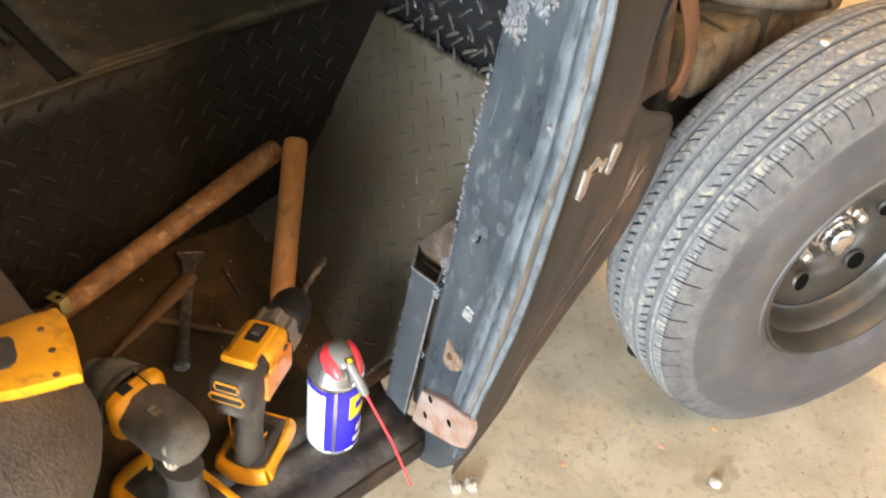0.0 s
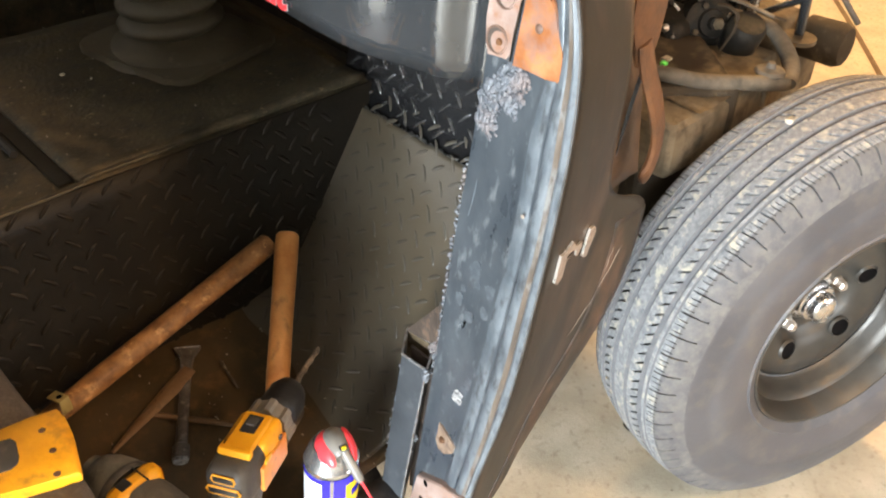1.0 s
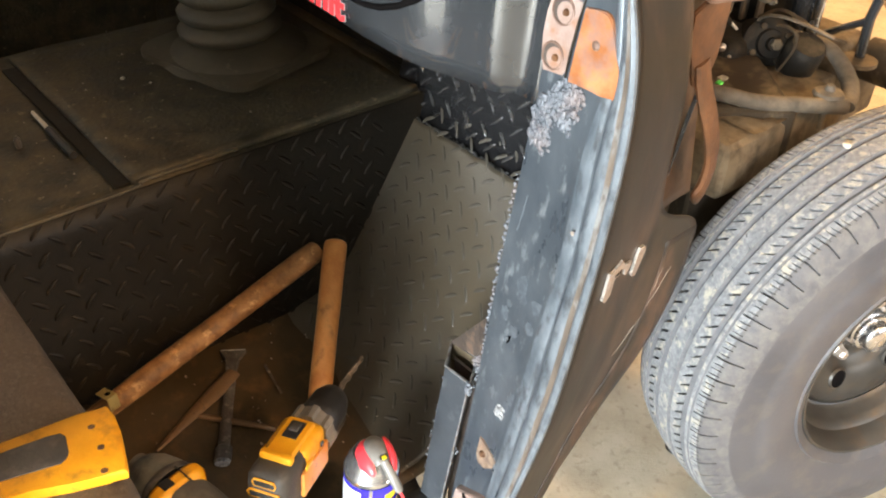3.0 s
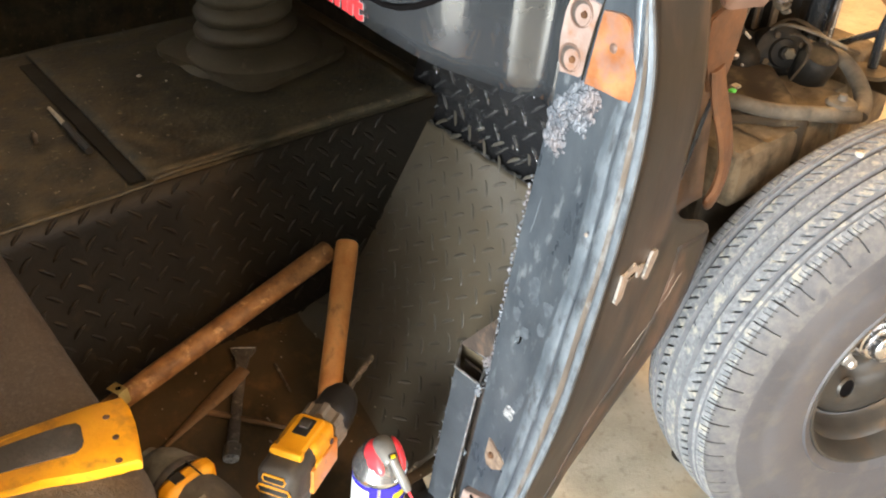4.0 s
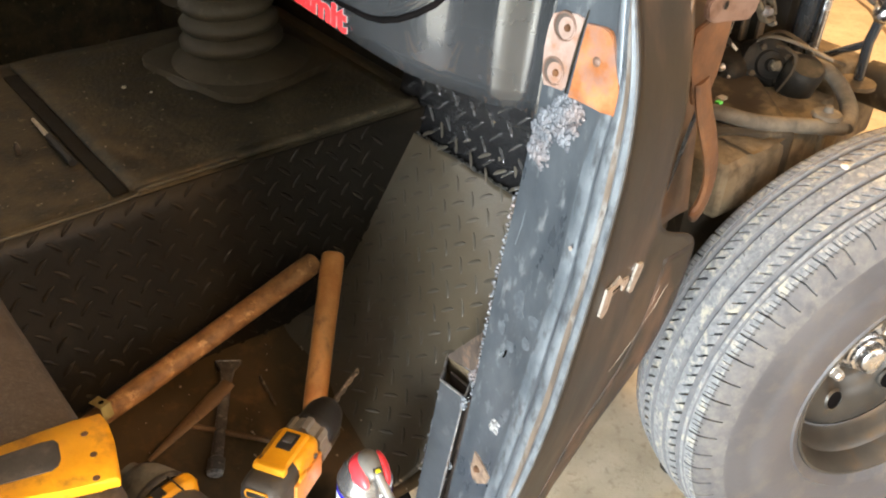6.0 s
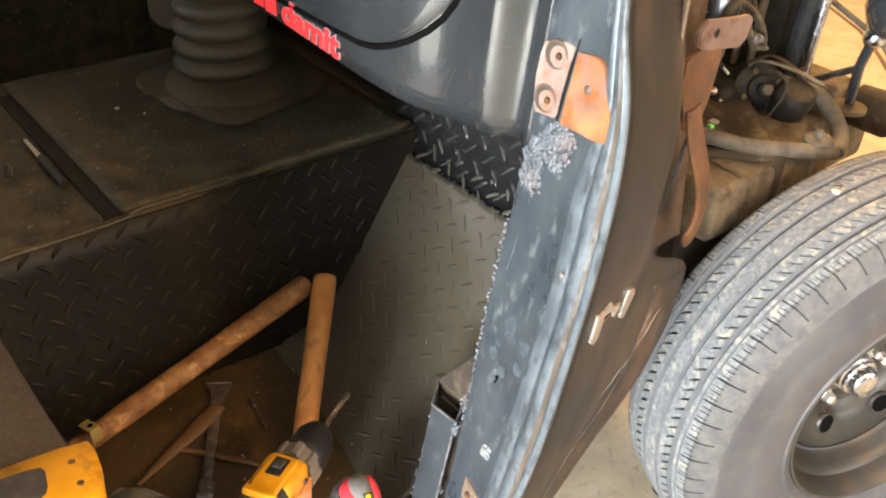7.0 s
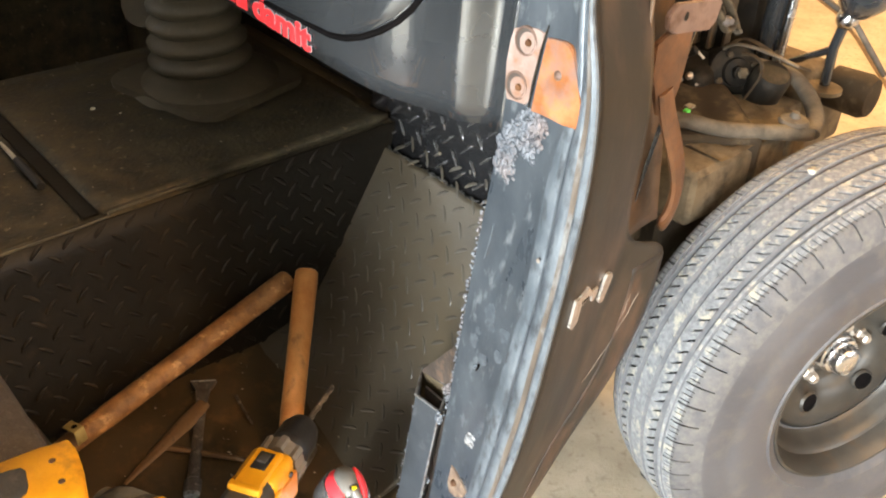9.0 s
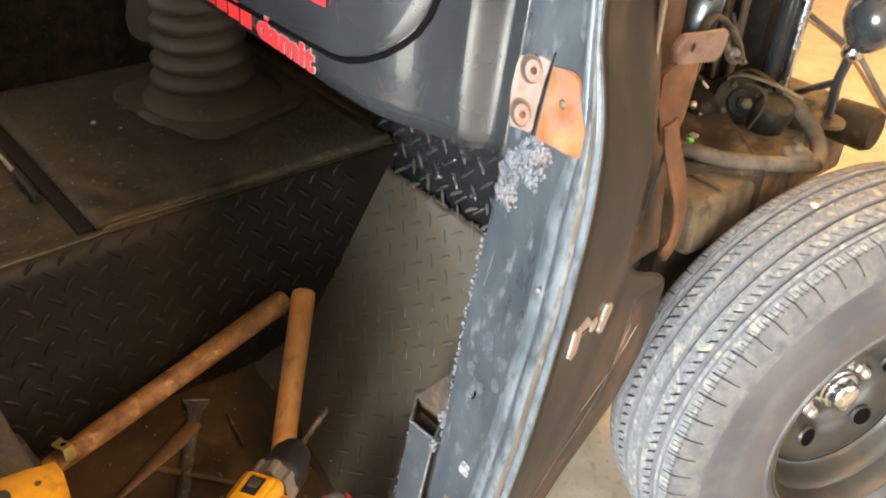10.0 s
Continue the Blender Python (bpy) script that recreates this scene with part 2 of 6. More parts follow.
M["wood_old"] = surface("old_brown_wood", (0.105, 0.056, 0.023), (0.170, 0.096, 0.041), 0.6, 0, 30, (0.065, 0.035, 0.015), 60, 0.62, 0.35, 140, 0.7, detail=10)
M["tool_steel"] = surface("dull_tool_steel", (0.085, 0.072, 0.06), (0.16, 0.14, 0.12), 0.36, 0.5, 60, (0.34, 0.30, 0.26), 85, 0.62, 0.3, 200, 0.5, spot_width=0.08)
M["bit_steel"] = surface("rusty_bright_bit", (0.075, 0.060, 0.046), (0.14, 0.115, 0.09), 0.36, 0.3, 60, (0.36, 0.29, 0.235), 75, 0.54, 0.2, 200, 0.5)
M["orange_shell"] = surface("worn_orange_plastic", (0.55, 0.20, 0.03), (0.66, 0.27, 0.05), 0.4, 0, 24, (0.28, 0.13, 0.04), 40, 0.64, 0.15, 220, 0.5, spot_width=0.1)
M["yellow"] = surface("scuffed_yellow_plastic", (0.64, 0.27, 0.006), (0.80, 0.37, 0.012), 0.38, 0, 16, (0.30, 0.135, 0.018), 34, 0.64, 0.25, 220, 0.5, spot_width=0.09, detail=10)
M["dark_rubber"] = surface("charcoal_overmould", (0.036, 0.032, 0.027), (0.062, 0.055, 0.047), 0.55, 0, 30, (0.12, 0.10, 0.08), 34, 0.64, 0.25, 260, 0.65, spot_width=0.1)
M["black_plastic"] = surface("black_plastic", (0.014, 0.013, 0.012), (0.024, 0.022, 0.02), 0.4, 0, 40, (0.06, 0.055, 0.05), 90, 0.7, 0.15, 260, 0.5)
M["grey_plastic"] = surface("dirty_grey_casing", (0.15, 0.13, 0.105), (0.22, 0.19, 0.155), 0.45, 0.2, 40, (0.09, 0.07, 0.05), 60, 0.66, 0.25, 220, 0.55)
M["dusty_charcoal"] = surface("dusty_charcoal_overmould", (0.052, 0.046, 0.038), (0.105, 0.094, 0.078), 0.55, 0, 14, (0.18, 0.155, 0.12), 26, 0.62, 0.3, 260, 0.7, spot_width=0.14, detail=9)
M["pale_casing"] = surface("scuffed_aluminium_casing", (0.15, 0.142, 0.115), (0.27, 0.255, 0.215), 0.45, 0.3, 30, (0.07, 0.06, 0.045), 36, 0.58, 0.3, 200, 0.55, spot_width=0.1)
M["can_white"] = surface("printed_white", (0.78, 0.8, 0.82), (0.84, 0.85, 0.86), 0.25, 0, 20, bump=0.02)
M["can_blue"] = surface("printed_blue", (0.03, 0.02, 0.42), (0.04, 0.03, 0.5), 0.25, 0, 20, bump=0.02)
M["can_yellow"] = surface("printed_yellow", (0.8, 0.65, 0.02), (0.84, 0.7, 0.03), 0.3, 0, 20, bump=0.02)
M["can_metal"] = surface("brushed_tinplate", (0.6, 0.6, 0.6), (0.7, 0.7, 0.7), 0.22, 0.9, 40, bump=0.03)
M["cap_red"] = surface("red_plastic", (0.75, 0.045, 0.06), (0.82, 0.06, 0.075), 0.3, 0, 30, bump=0.05)
M["cap_grey"] = surface("pale_grey_plastic", (0.135, 0.133, 0.122), (0.18, 0.178, 0.163), 0.38, 0, 30, bump=0.05)
M["fabric"] = surface("taupe_vinyl_seat", (0.062, 0.047, 0.035), (0.092, 0.071, 0.054), 0.6, 0, 40, (0.125, 0.098, 0.076), 210, 0.60, 1.0, 300, 0.72, spot_width=0.10)
M["rubber_boot"] = surface("dull_brown_black_rubber", (0.066, 0.053, 0.033), (0.10, 0.081, 0.051), 0.5, 0, 16, (0.13, 0.105, 0.068), 40, 0.66, 0.2, 160, 0.62)
M["sticker_red"] = surface("red_vinyl", (0.75, 0.03, 0.035), (0.82, 0.045, 0.05), 0.35, 0, 30, (0.6, 0.2, 0.2), 90, 0.7, bump=0.03)
M["sticker_edge"] = surface("clear_grey_vinyl_edge", (0.3, 0.27, 0.27), (0.4, 0.36, 0.36), 0.4, 0, 40, bump=0.03)
M["stain"] = surface("stained_concrete", (0.29, 0.245, 0.175), (0.42, 0.375, 0.285), 0.6, 0, 30, (0.22, 0.17, 0.11), 60, 0.6, 0.4, 180, 0.75, detail=10, spot_width=0.12)
M["joint"] = surface("dark_joint_filler", (0.10, 0.07, 0.04), (0.14, 0.10, 0.06), 0.8, 0, 20)
M["green"] = surface("green_plastic", (0.12, 0.75, 0.12), (0.15, 0.8, 0.15), 0.4, 0, 20, bump=0)
M["pale"] = surface("pale_chip", (0.46, 0.42, 0.35), (0.58, 0.54, 0.46), 0.6, 0, 60)
M["orange_chip"] = surface("orange_chip", (0.62, 0.26, 0.14), (0.68, 0.32, 0.18), 0.6, 0, 60)
M["tan_chip"] = surface("tan_chip", (0.6, 0.40, 0.16), (0.66, 0.46, 0.2), 0.6, 0, 60)
M["pink_chip"] = surface("pink_chip", (0.56, 0.32, 0.28), (0.6, 0.37, 0.32), 0.6, 0, 60)


# ---- building helpers ----
WORLD = {}


def thing(name, base, label, category, group="", kind=""):
    ob = new(name)
    ob.empty_display_size = 0.05
    ob.location = base
    WORLD[ob.name] = Matrix.Translation(base)
    return tagged(ob, label, category, group, kind)


def part(name, bm, material, parent=None, label="", m=None, smooth=35, kind="", category="", thick=0.0, face=None):
    """One mesh object out of a bmesh whose places are given in the world, or by m from a frame of its own."""
    if m is not None:
        bm.transform(m)
    bmesh.ops.recalc_face_normals(bm, faces=bm.faces)
    if face is not None and sum((f.normal * f.calc_area() for f in bm.faces), Vector()).dot(Vector(face)) < 0:
        bmesh.ops.reverse_faces(bm, faces=bm.faces)
    me = bpy.data.meshes.new(name)
    bm.to_mesh(me)
    bm.free()
    for mt in material if isinstance(material, (list, tuple)) else [material]:
        me.materials.append(mt)
    if smooth:
        me.shade_smooth()
        me.set_sharp_from_angle(angle=radians(smooth))
    ob = new(name, me)
    if parent is not None:
        ob.parent = parent
        ob.matrix_parent_inverse = WORLD.get(parent.name, Matrix()).inverted()
    if thick:
        md = ob.modifiers.new("thickness", "SOLIDIFY")
        md.thickness, md.offset = thick, -1
    return tagged(ob, label, category, "", kind)


def box(c, s, bevel=0.0, seg=2, m=None, bm=None):
    bm = bm or bmesh.new()
    made = bmesh.ops.create_cube(bm, size=1.0)["verts"]
    bmesh.ops.scale(bm, vec=s, verts=made)
    bmesh.ops.translate(bm, vec=c, verts=made)
    if bevel:
        edges = list({e for v in made for e in v.link_edges})
        r = bmesh.ops.bevel(bm, geom=edges, offset=bevel, segments=seg, affect="EDGES", profile=0.6)
        made = list({v for f in r["faces"] for v in f.verts} | {v for v in made if v.is_valid})
    if m is not None:
        bmesh.ops.transform(bm, matrix=m, verts=[v for v in made if v.is_valid])
    return bm


def sweep(points, radii, seg=14, bm=None, caps=True, flat=(1, 1), up=(0, 0, 1)):
    """A round or flattened bar along points."""
    bm = bm or bmesh.new()
    pts = [Vector(p) for p in points]
    radii = radii if isinstance(radii, (list, tuple)) else [radii] * len(pts)
    rings = []
    for i, p in enumerate(pts):
        d = (pts[min(i + 1, len(pts) - 1)] - pts[max(i - 1, 0)]).normalized()
        a = d.cross(Vector(up))
        if a.length < 1e-3:
            a = d.cross(Vector((1, 0, 0)))
        a.normalize()
        b = a.cross(d)
        rings.append([bm.verts.new(p + radii[i] * (flat[0] * math.cos(k * math.tau / seg) * a + flat[1] * math.sin(k * math.tau / seg) * b)) for k in range(seg)])
    for r0, r1 in zip(rings, rings[1:]):
        for k in range(seg):
            bm.faces.new((r0[k], r0[(k + 1) % seg], r1[(k + 1) % seg], r1[k]))
    if caps:
        bm.faces.new(rings[0][::-1])
        bm.faces.new(rings[-1])
    return bm


def smooth_path(points, n=6):
    """Catmull-Rom through the points."""
    p = [Vector(points[0])] + [Vector(q) for q in points] + [Vector(points[-1])]
    out = []
    for i in range(1, len(p) - 2):
        for k in range(n):
            t = k / n
            out.append(0.5 * ((2 * p[i]) + (p[i + 1] - p[i - 1]) * t + (2 * p[i - 1] - 5 * p[i] + 4 * p[i + 1] - p[i + 2]) * t * t
                              + (3 * p[i] - p[i - 1] - 3 * p[i + 1] + p[i + 2]) * t ** 3))
    return out + [p[-2]]


def lathe(profile, seg=32, bm=None, m=None, close=False):
    """Profile of (along, radius) turned round the X axis."""
    bm = bm or bmesh.new()
    rings, made = [], []
    for x, r in profile:
        ring = [bm.verts.new((x, r * math.cos(k * math.tau / seg), r * math.sin(k * math.tau / seg))) for k in range(seg)] if r > 1e-6 else [bm.verts.new((x, 0, 0))]
        rings.append(ring)
        made += ring
    for r0, r1 in zip(rings, rings[1:]):
        for k in range(seg):
            q = [r0[k % len(r0)], r0[(k + 1) % len(r0)], r1[(k + 1) % len(r1)], r1[k % len(r1)]]
            q = list(dict.fromkeys(q))
            if len(q) > 2:
                bm.faces.new(q)
    if m is not None:
        bmesh.ops.transform(bm, matrix=m, verts=made)
    return bm


def sheet(fn, nu, nv, bm=None):
    """A grid of nu x nv faces through fn(u, v), with u and v from 0 to 1."""
    bm = bm or bmesh.new()
    g = [[bm.verts.new(fn(i / nu, j / nv)) for j in range(nv + 1)] for i in range(nu + 1)]
    for i in range(nu):
        for j in range(nv):
            bm.faces.new((g[i][j], g[i + 1][j], g[i + 1][j + 1], g[i][j + 1]))
    return bm


def prism(outline, z0, z1, m=None, bevel=0.0):
    """An outline in XY raised from z0 to z1."""
    bm = bmesh.new()
    lo = [bm.verts.new((x, y, z0)) for x, y in outline]
    hi = [bm.verts.new((x, y, z1)) for x, y in outline]
    bm.faces.new(lo[::-1])
    bm.faces.new(hi)
    for i in range(len(lo)):
        j = (i + 1) % len(lo)
        bm.faces.new((lo[i], lo[j], hi[j], hi[i]))
    if bevel:
        bmesh.ops.bevel(bm, geom=list(bm.edges), offset=bevel, segments=2, affect="EDGES", profile=0.6)
    if m is not None:
        bm.transform(m)
    return bm


def frame_of(origin, x_axis, up=(0, 0, 1)):
    """A frame at origin whose X runs along x_axis and whose Z is near up."""
    x = Vector(x_axis).normalized()
    y = Vector(up).cross(x).normalized()
    z = x.cross(y)
    return Matrix.Translation(origin) @ Matrix((x, y, z)).transposed().to_4x4()


def table(rows, z, soft=0.0):
    """Reading of ((z, value), ...), eased over a stretch of 2 x soft."""
    taps = np.linspace(-soft, soft, 7) + z if soft else [z]
    return float(np.mean(np.interp(taps, [r[0] for r in rows], [r[1] for r in rows])))


def lugs(origin, u, v, size, inside, pitch=0.030, length=0.026, width=0.0075, height=0.0019, onto=None):
    """Raised tread bars, each one turned across its neighbours, on the plane of u and v, or bent onto a surface."""
    o, u, v = Vector(origin), Vector(u).normalized(), Vector(v).normalized()
    nrm = u.cross(v)
    p, q = (u + v).normalized(), (v - u).normalized()
    verts, faces = [], []
    n = int(size / pitch) + 2
    for i in range(-n, n + 1):
        for j in range(-n, n + 1):
            c = o + p * (i * pitch) + q * (j * pitch)
            d = c - o
            if not inside(d.dot(u), d.dot(v)):
                continue
            a, b = (p, q) if (i + j) % 2 == 0 else (q, p)
            k = len(verts)
            for s, hw, hh in ((-1, 0.05, 0), (-0.85, 0.5, 0.7), (-0.45, 0.9, 1), (0.45, 0.9, 1), (0.85, 0.5, 0.7), (1, 0.05, 0)):
                for w, h in ((-1, 0), (-0.6, 0.72), (0, 1), (0.6, 0.72), (1, 0)):
                    bow = 0.0016 * (1 - s * s)
                    e = d + a * (s * length / 2) + b * (w * hw * width / 2 + bow)
                    verts.append(o + e + nrm * (h * hh * height) if onto is None else onto(e.dot(u), e.dot(v), h * hh * height))
            faces += [(k + r * 5 + x, k + r * 5 + x + 1, k + r * 5 + x + 6, k + r * 5 + x + 5) for r in range(5) for x in range(4)]
    return verts, faces


def stuff_part(name, verts, faces, material, parent, label=""):
    me = bpy.data.meshes.new(name)
    me.from_pydata([tuple(x) for x in verts], [], faces)
    me.materials.append(material)
    me.shade_smooth()
    ob = new(name, me)
    ob.parent = parent
    ob.matrix_parent_inverse = WORLD.get(parent.name, Matrix()).inverted()
    return tagged(ob, label, "", "", "stuff")


# ---- the garage ----
GROUND = 0.014
X0, X1, Y0, Y1, H = -3.4, 3.6, -4.0, 6.5, 2.75
part("floor", box(((X0 + X1) / 2, (Y0 + Y1) / 2 - 2, GROUND - 0.06), (X1 - X0 + 12, Y1 - Y0 + 8, 0.12)), M["concrete"], None, "pale worn concrete garage floor with stains", kind="structure", category="floor", smooth=0)
part("wall_north", box(((X0 + X1) / 2, Y1 + 0.06, H / 2), (X1 - X0, 0.12, H)), M["wall"], None, "plain off-white garage wall", kind="structure", category="wall", smooth=0)
wall = box((X0 - 0.06, (Y1 + 0.12 - 2.2) / 2, H / 2), (0.12, Y1 + 0.12 + 2.2, H))
box((X0 - 0.06, (Y0 - 0.12 - 3.5) / 2, H / 2), (0.12, -3.5 - Y0 + 0.12, H), bm=wall)
box((X0 - 0.06, -2.85, 2.6), (0.12, 1.3, 0.3), bm=wall)
box((X0 - 0.06, -2.85, 0.45), (0.12, 1.3, 0.9), bm=wall)
part("wall_west", wall, M["wall"], None, "plain off-white garage wall with an opening added for the sheen light", kind="structure", category="wall", smooth=0)
wall = box((X1 + 0.06, (Y0 + Y1) / 2, 0.65), (0.12, Y1 - Y0 + 0.24, 1.3))
box((X1 + 0.06, (Y0 + Y1) / 2, 2.6), (0.12, Y1 - Y0 + 0.24, 0.3), bm=wall)
box((X1 + 0.06, (Y0 - 0.12 + 1.2) / 2, 1.875), (0.12, 1.2 - Y0 + 0.12, 1.15), bm=wall)
box((X1 + 0.06, (Y1 + 0.12 + 3.4) / 2, 1.875), (0.12, Y1 + 0.12 - 3.4, 1.15), bm=wall)
part("wall_east", wall, M["dark_wall"], None, "unseen garage wall with a window opening, darkened to cut bounced light", kind="structure", category="wall", smooth=0)
wall = box((X0 / 2, Y0 - 0.06, H / 2), (-X0, 0.12, H))
box(((X1 + 2.7) / 2, Y0 - 0.06, H / 2), (X1 - 2.7, 0.12, H), bm=wall)
box((1.35, Y0 - 0.06, 2.6), (2.7, 0.12, 0.3), bm=wall)
part("wall_south", wall, M["wall"], None, "plain garage wall round an open vehicle door", kind="structure", category="wall", smooth=0)
part("ceiling", box(((X0 + X1) / 2, (Y0 + Y1) / 2, H + 0.05), (X1 - X0 + 0.24, Y1 - Y0 + 0.24, 0.1)), M["ceiling"], None, "plain pale garage ceiling", kind="structure", category="ceiling", smooth=0)
for cx, cy, rx, ry, k in ((-0.325, 1.045, 0.030, 0.05, 1), (-0.30, 0.82, 0.06, 0.035, 5), (0.02, 1.10, 0.07, 0.05, 9)):
    ring = [(cx + rx * (1 + 0.5 * noise.noise((math.cos(a) * 2 + k, math.sin(a) * 2, 0))) * math.cos(a), cy + ry * (1 + 0.5 * noise.noise((math.cos(a) * 2 + k, math.sin(a) * 2, 3))) * math.sin(a)) for a in np.linspace(0, math.tau, 40, endpoint=False)]
    part("floor_stain", prism(ring, GROUND - 0.01, GROUND + 0.0006), M["stain"], None, "brown stain soaked into the concrete", kind="structure", category="stain", smooth=0)
jt = sweep([(-2.6, 4.55, GROUND + 0.001), (-1.79, 4.0, GROUND + 0.001), (-1.576, 3.78, GROUND + 0.001), (-1.25, 3.4, GROUND + 0.001), (-0.6, 2.6, GROUND + 0.001)], 0.011, 6, flat=(1, 0.15))
part("crack", jt, M["joint"], None, "thin dark crack across the concrete floor", kind="structure", category="floor crack")

# ---- the vehicle ----
car = thing("off_road_vehicle", (-1.2, 0.9, 0.0), "black stripped off-road vehicle under repair, wing removed, door opening bare", "vehicle")


def jamb_y(z):
    return 0.54 + 0.096 * (z - 0.528)


X_IN = ((0.29, -0.567), (0.42, -0.562), (0.49, -0.558), (0.60, -0.551), (0.71, -0.546), (0.81, -0.543), (0.90, -0.537), (0.97, -0.533), (1.05, -0.535), (1.2, -0.54))
X_OUT = ((0.336, -0.474), (0.40, -0.466), (0.50, -0.452), (0.584, -0.436), (0.633, -0.4285), (0.678, -0.4235), (0.72, -0.4195), (0.76, -0.4176), (0.798, -0.415), (0.834, -0.4131), (0.869, -0.411), (0.90, -0.41), (0.932, -0.4093), (0.96, -0.4091), (0.99, -0.41), (1.016, -0.4122), (1.04, -0.4154), (1.066, -0.4203), (1.088, -0.4278), (1.13, -0.444), (1.2, -0.45))
X_FACE = ((0.336, -0.512), (0.45, -0.502), (0.531, -0.492), (0.583, -0.486), (0.632, -0.480), (0.675, -0.4785), (0.72, -0.473), (0.76, -0.469), (0.80, -0.463), (0.871, -0.4605), (0.933, -0.461), (0.975, -0.460), (1.01, -0.4535), (1.05, -0.445), (1.09, -0.454), (1.2, -0.470))
X_SEAL = ((0.336, -0.490), (0.45, -0.473), (0.57, -0.4537), (0.618, -0.449), (0.665, -0.4423), (0.709, -0.438), (0.749, -0.4356), (0.787, -0.4335), (0.825, -0.4295), (0.86, -0.4273), (0.924, -0.426), (0.955, -0.4258), (0.983, -0.4275), (1.01, -0.4285), (1.04, -0.4275), (1.062, -0.432), (1.085, -0.439), (1.2, -0.460))
Z_JAMB = [0.372 + i * (1.2 - 0.372) / 70 for i in range(71)]


def jamb_section(z):
    """Across the jamb from its inner edge to its outer lip: (x, y)."""
    y, a, b, r, c = jamb_y(z), table(X_IN, z, 0.03), table(X_FACE, z, 0.03), table(X_SEAL, z, 0.025), table(X_OUT, z, 0.02)
    w, e = r - b, c - r
    return [(a + 0.004, y + 0.03), (a, y + 0.006), (a + 0.003, y), (a + (b - a) * 0.5, y), (b - 0.3 * w, y), (b, y - 0.0010), (b + 0.18 * w, y - 0.0030), (b + 0.36 * w, y - 0.0038), (b + 0.50 * w, y - 0.0030), (b + 0.56 * w, y - 0.0024),
            (b + 0.62 * w, y - 0.0030), (b + 0.70 * w, y - 0.0052), (r - 0.05 * w, y - 0.0058), (r, y - 0.0044), (r + 0.42 * e, y - 0.0044), (r + 0.48 * e, y - 0.0062), (r + 0.64 * e, y - 0.0074), (r + 0.78 * e, y - 0.0066), (r + 0.98 * e, y - 0.0060), (c, y - 0.003), (c, y + 0.004)]


bm = bmesh.new()
rows = [[bm.verts.new((x, y, z)) for x, y in jamb_section(z)] for z in Z_JAMB]
for r0, r1 in zip(rows, rows[1:]):
    for k in range(len(r0) - 1):
        f = bm.faces.new((r0[k], r0[k + 1], r1[k + 1], r1[k]))
        # ridge and lip get paler scuffed steel, their highlight put into the colour
        f.material_index = 0 if k < 5 or k in (8, 9) else (2 if k in (13,) else 3 if k > 18 else 1)
jamb = part("door_jamb", bm, [M["jamb"], M["lip_steel"], M["rust_line"], M["outer_paint"]], car, "slate-blue scuffed steel door jamb", smooth=50, thick=0.002, face=(0, -1, 0))

# outer side panel: from the jamb's lip forward to its cut edge
FRONT = ((0.31, 0.54), (0.338, 0.56), (0.352, 0.640), (0.372, 0.660), (0.40, 0.675), (0.43, 0.692), (0.4826, 0.718), (0.57, 0.762), (0.63, 0.785), (0.682, 0.797), (0.737, 0.803), (0.772, 0.805), (0.786, 0.803), (0.797, 0.796), (0.806, 0.784), (0.813, 0.768), (0.821, 0.747), (0.837, 0.7255), (0.858, 0.7106), (0.893, 0.7003), (0.936, 0.698), (0.96, 0.7005), (1.0, 0.7025), (1.055, 0.7006), (1.10, 0.708), (1.2, 0.70))


def side_x(y, z):
    d = y - jamb_y(z) + 0.003
    return table(X_OUT, z, 0.02) + 0.0005 - 0.27 * min(d, 0.15) - 0.03 * max(0.0, d - 0.15)


def side_panel(u, v):
    z = 0.338 + v * 0.862
    y0 = jamb_y(z) - 0.003
    y = y0 + u * (max(table(FRONT, z, 0.006), y0 + 0.01) - y0)
    return (side_x(y, z), y, z)


part("side_panel", sheet(side_panel, 16, 170), M["outer_paint"], car, "satin black outer body panel with rust along its cut edge", smooth=60, thick=0.003, face=(1, 0, 0))


def flange(u, v):
    z = 0.345 + v * 0.44
    y0 = jamb_y(z) + 0.006
    yf = max(table(FRONT, z, 0.006), y0 + 0.01)
    y = max(y0 + 0.004, yf - 0.058 + u * 0.0585)
    k = min(1.0, v / 0.05, (1 - v) / 0.12)
    return (side_x(y, z) + 0.0006 + k * (0.0006 + 0.0020 * max(0.0, math.sin(min(1.0, max(0.0, u - 0.4) * 1.9) * math.pi))), y, z)


part("rocker_flange", sheet(flange, 6, 40), M["flange"], car, "rust-streaked folded lower edge", smooth=60, thick=0.002, face=(1, 0, 0))

for (y0, z0), (y1, z1), r in (((0.779, 0.755), (0.741, 0.688), 0.00045), ((0.752, 0.745), (0.744, 0.712), 0.0003), ((0.735, 0.675), (0.700, 0.628), 0.0003)):
    pts = [(y0 + (y1 - y0) * k / 6 + 0.0015 * math.sin(k * 1.9), z0 + (z1 - z0) * k / 6) for k in range(7)]
    part("scratch", sweep([(side_x(y, z) + 0.0012, y, z) for y, z in pts], [r * 0.4, r, r * 1.3, r, r * 1.2, r * 0.8, r * 0.3], 6), M["scratch"], car, "pale scratch through the paint")

# box tube welded to the inner edge of the jamb, open at the top
bm = bmesh.new()


def tube_x(z):
    return -0.593 - 0.067 * (0.61 - z), -0.5525 - 0.079 * (0.61 - z)


rings, inner = [], []
upper = ((-0.593, 0.537, 0.610), (-0.5525, 0.540, 0.610), (-0.5755, 0.577, 0.612), (-0.6225, 0.572, 0.612))
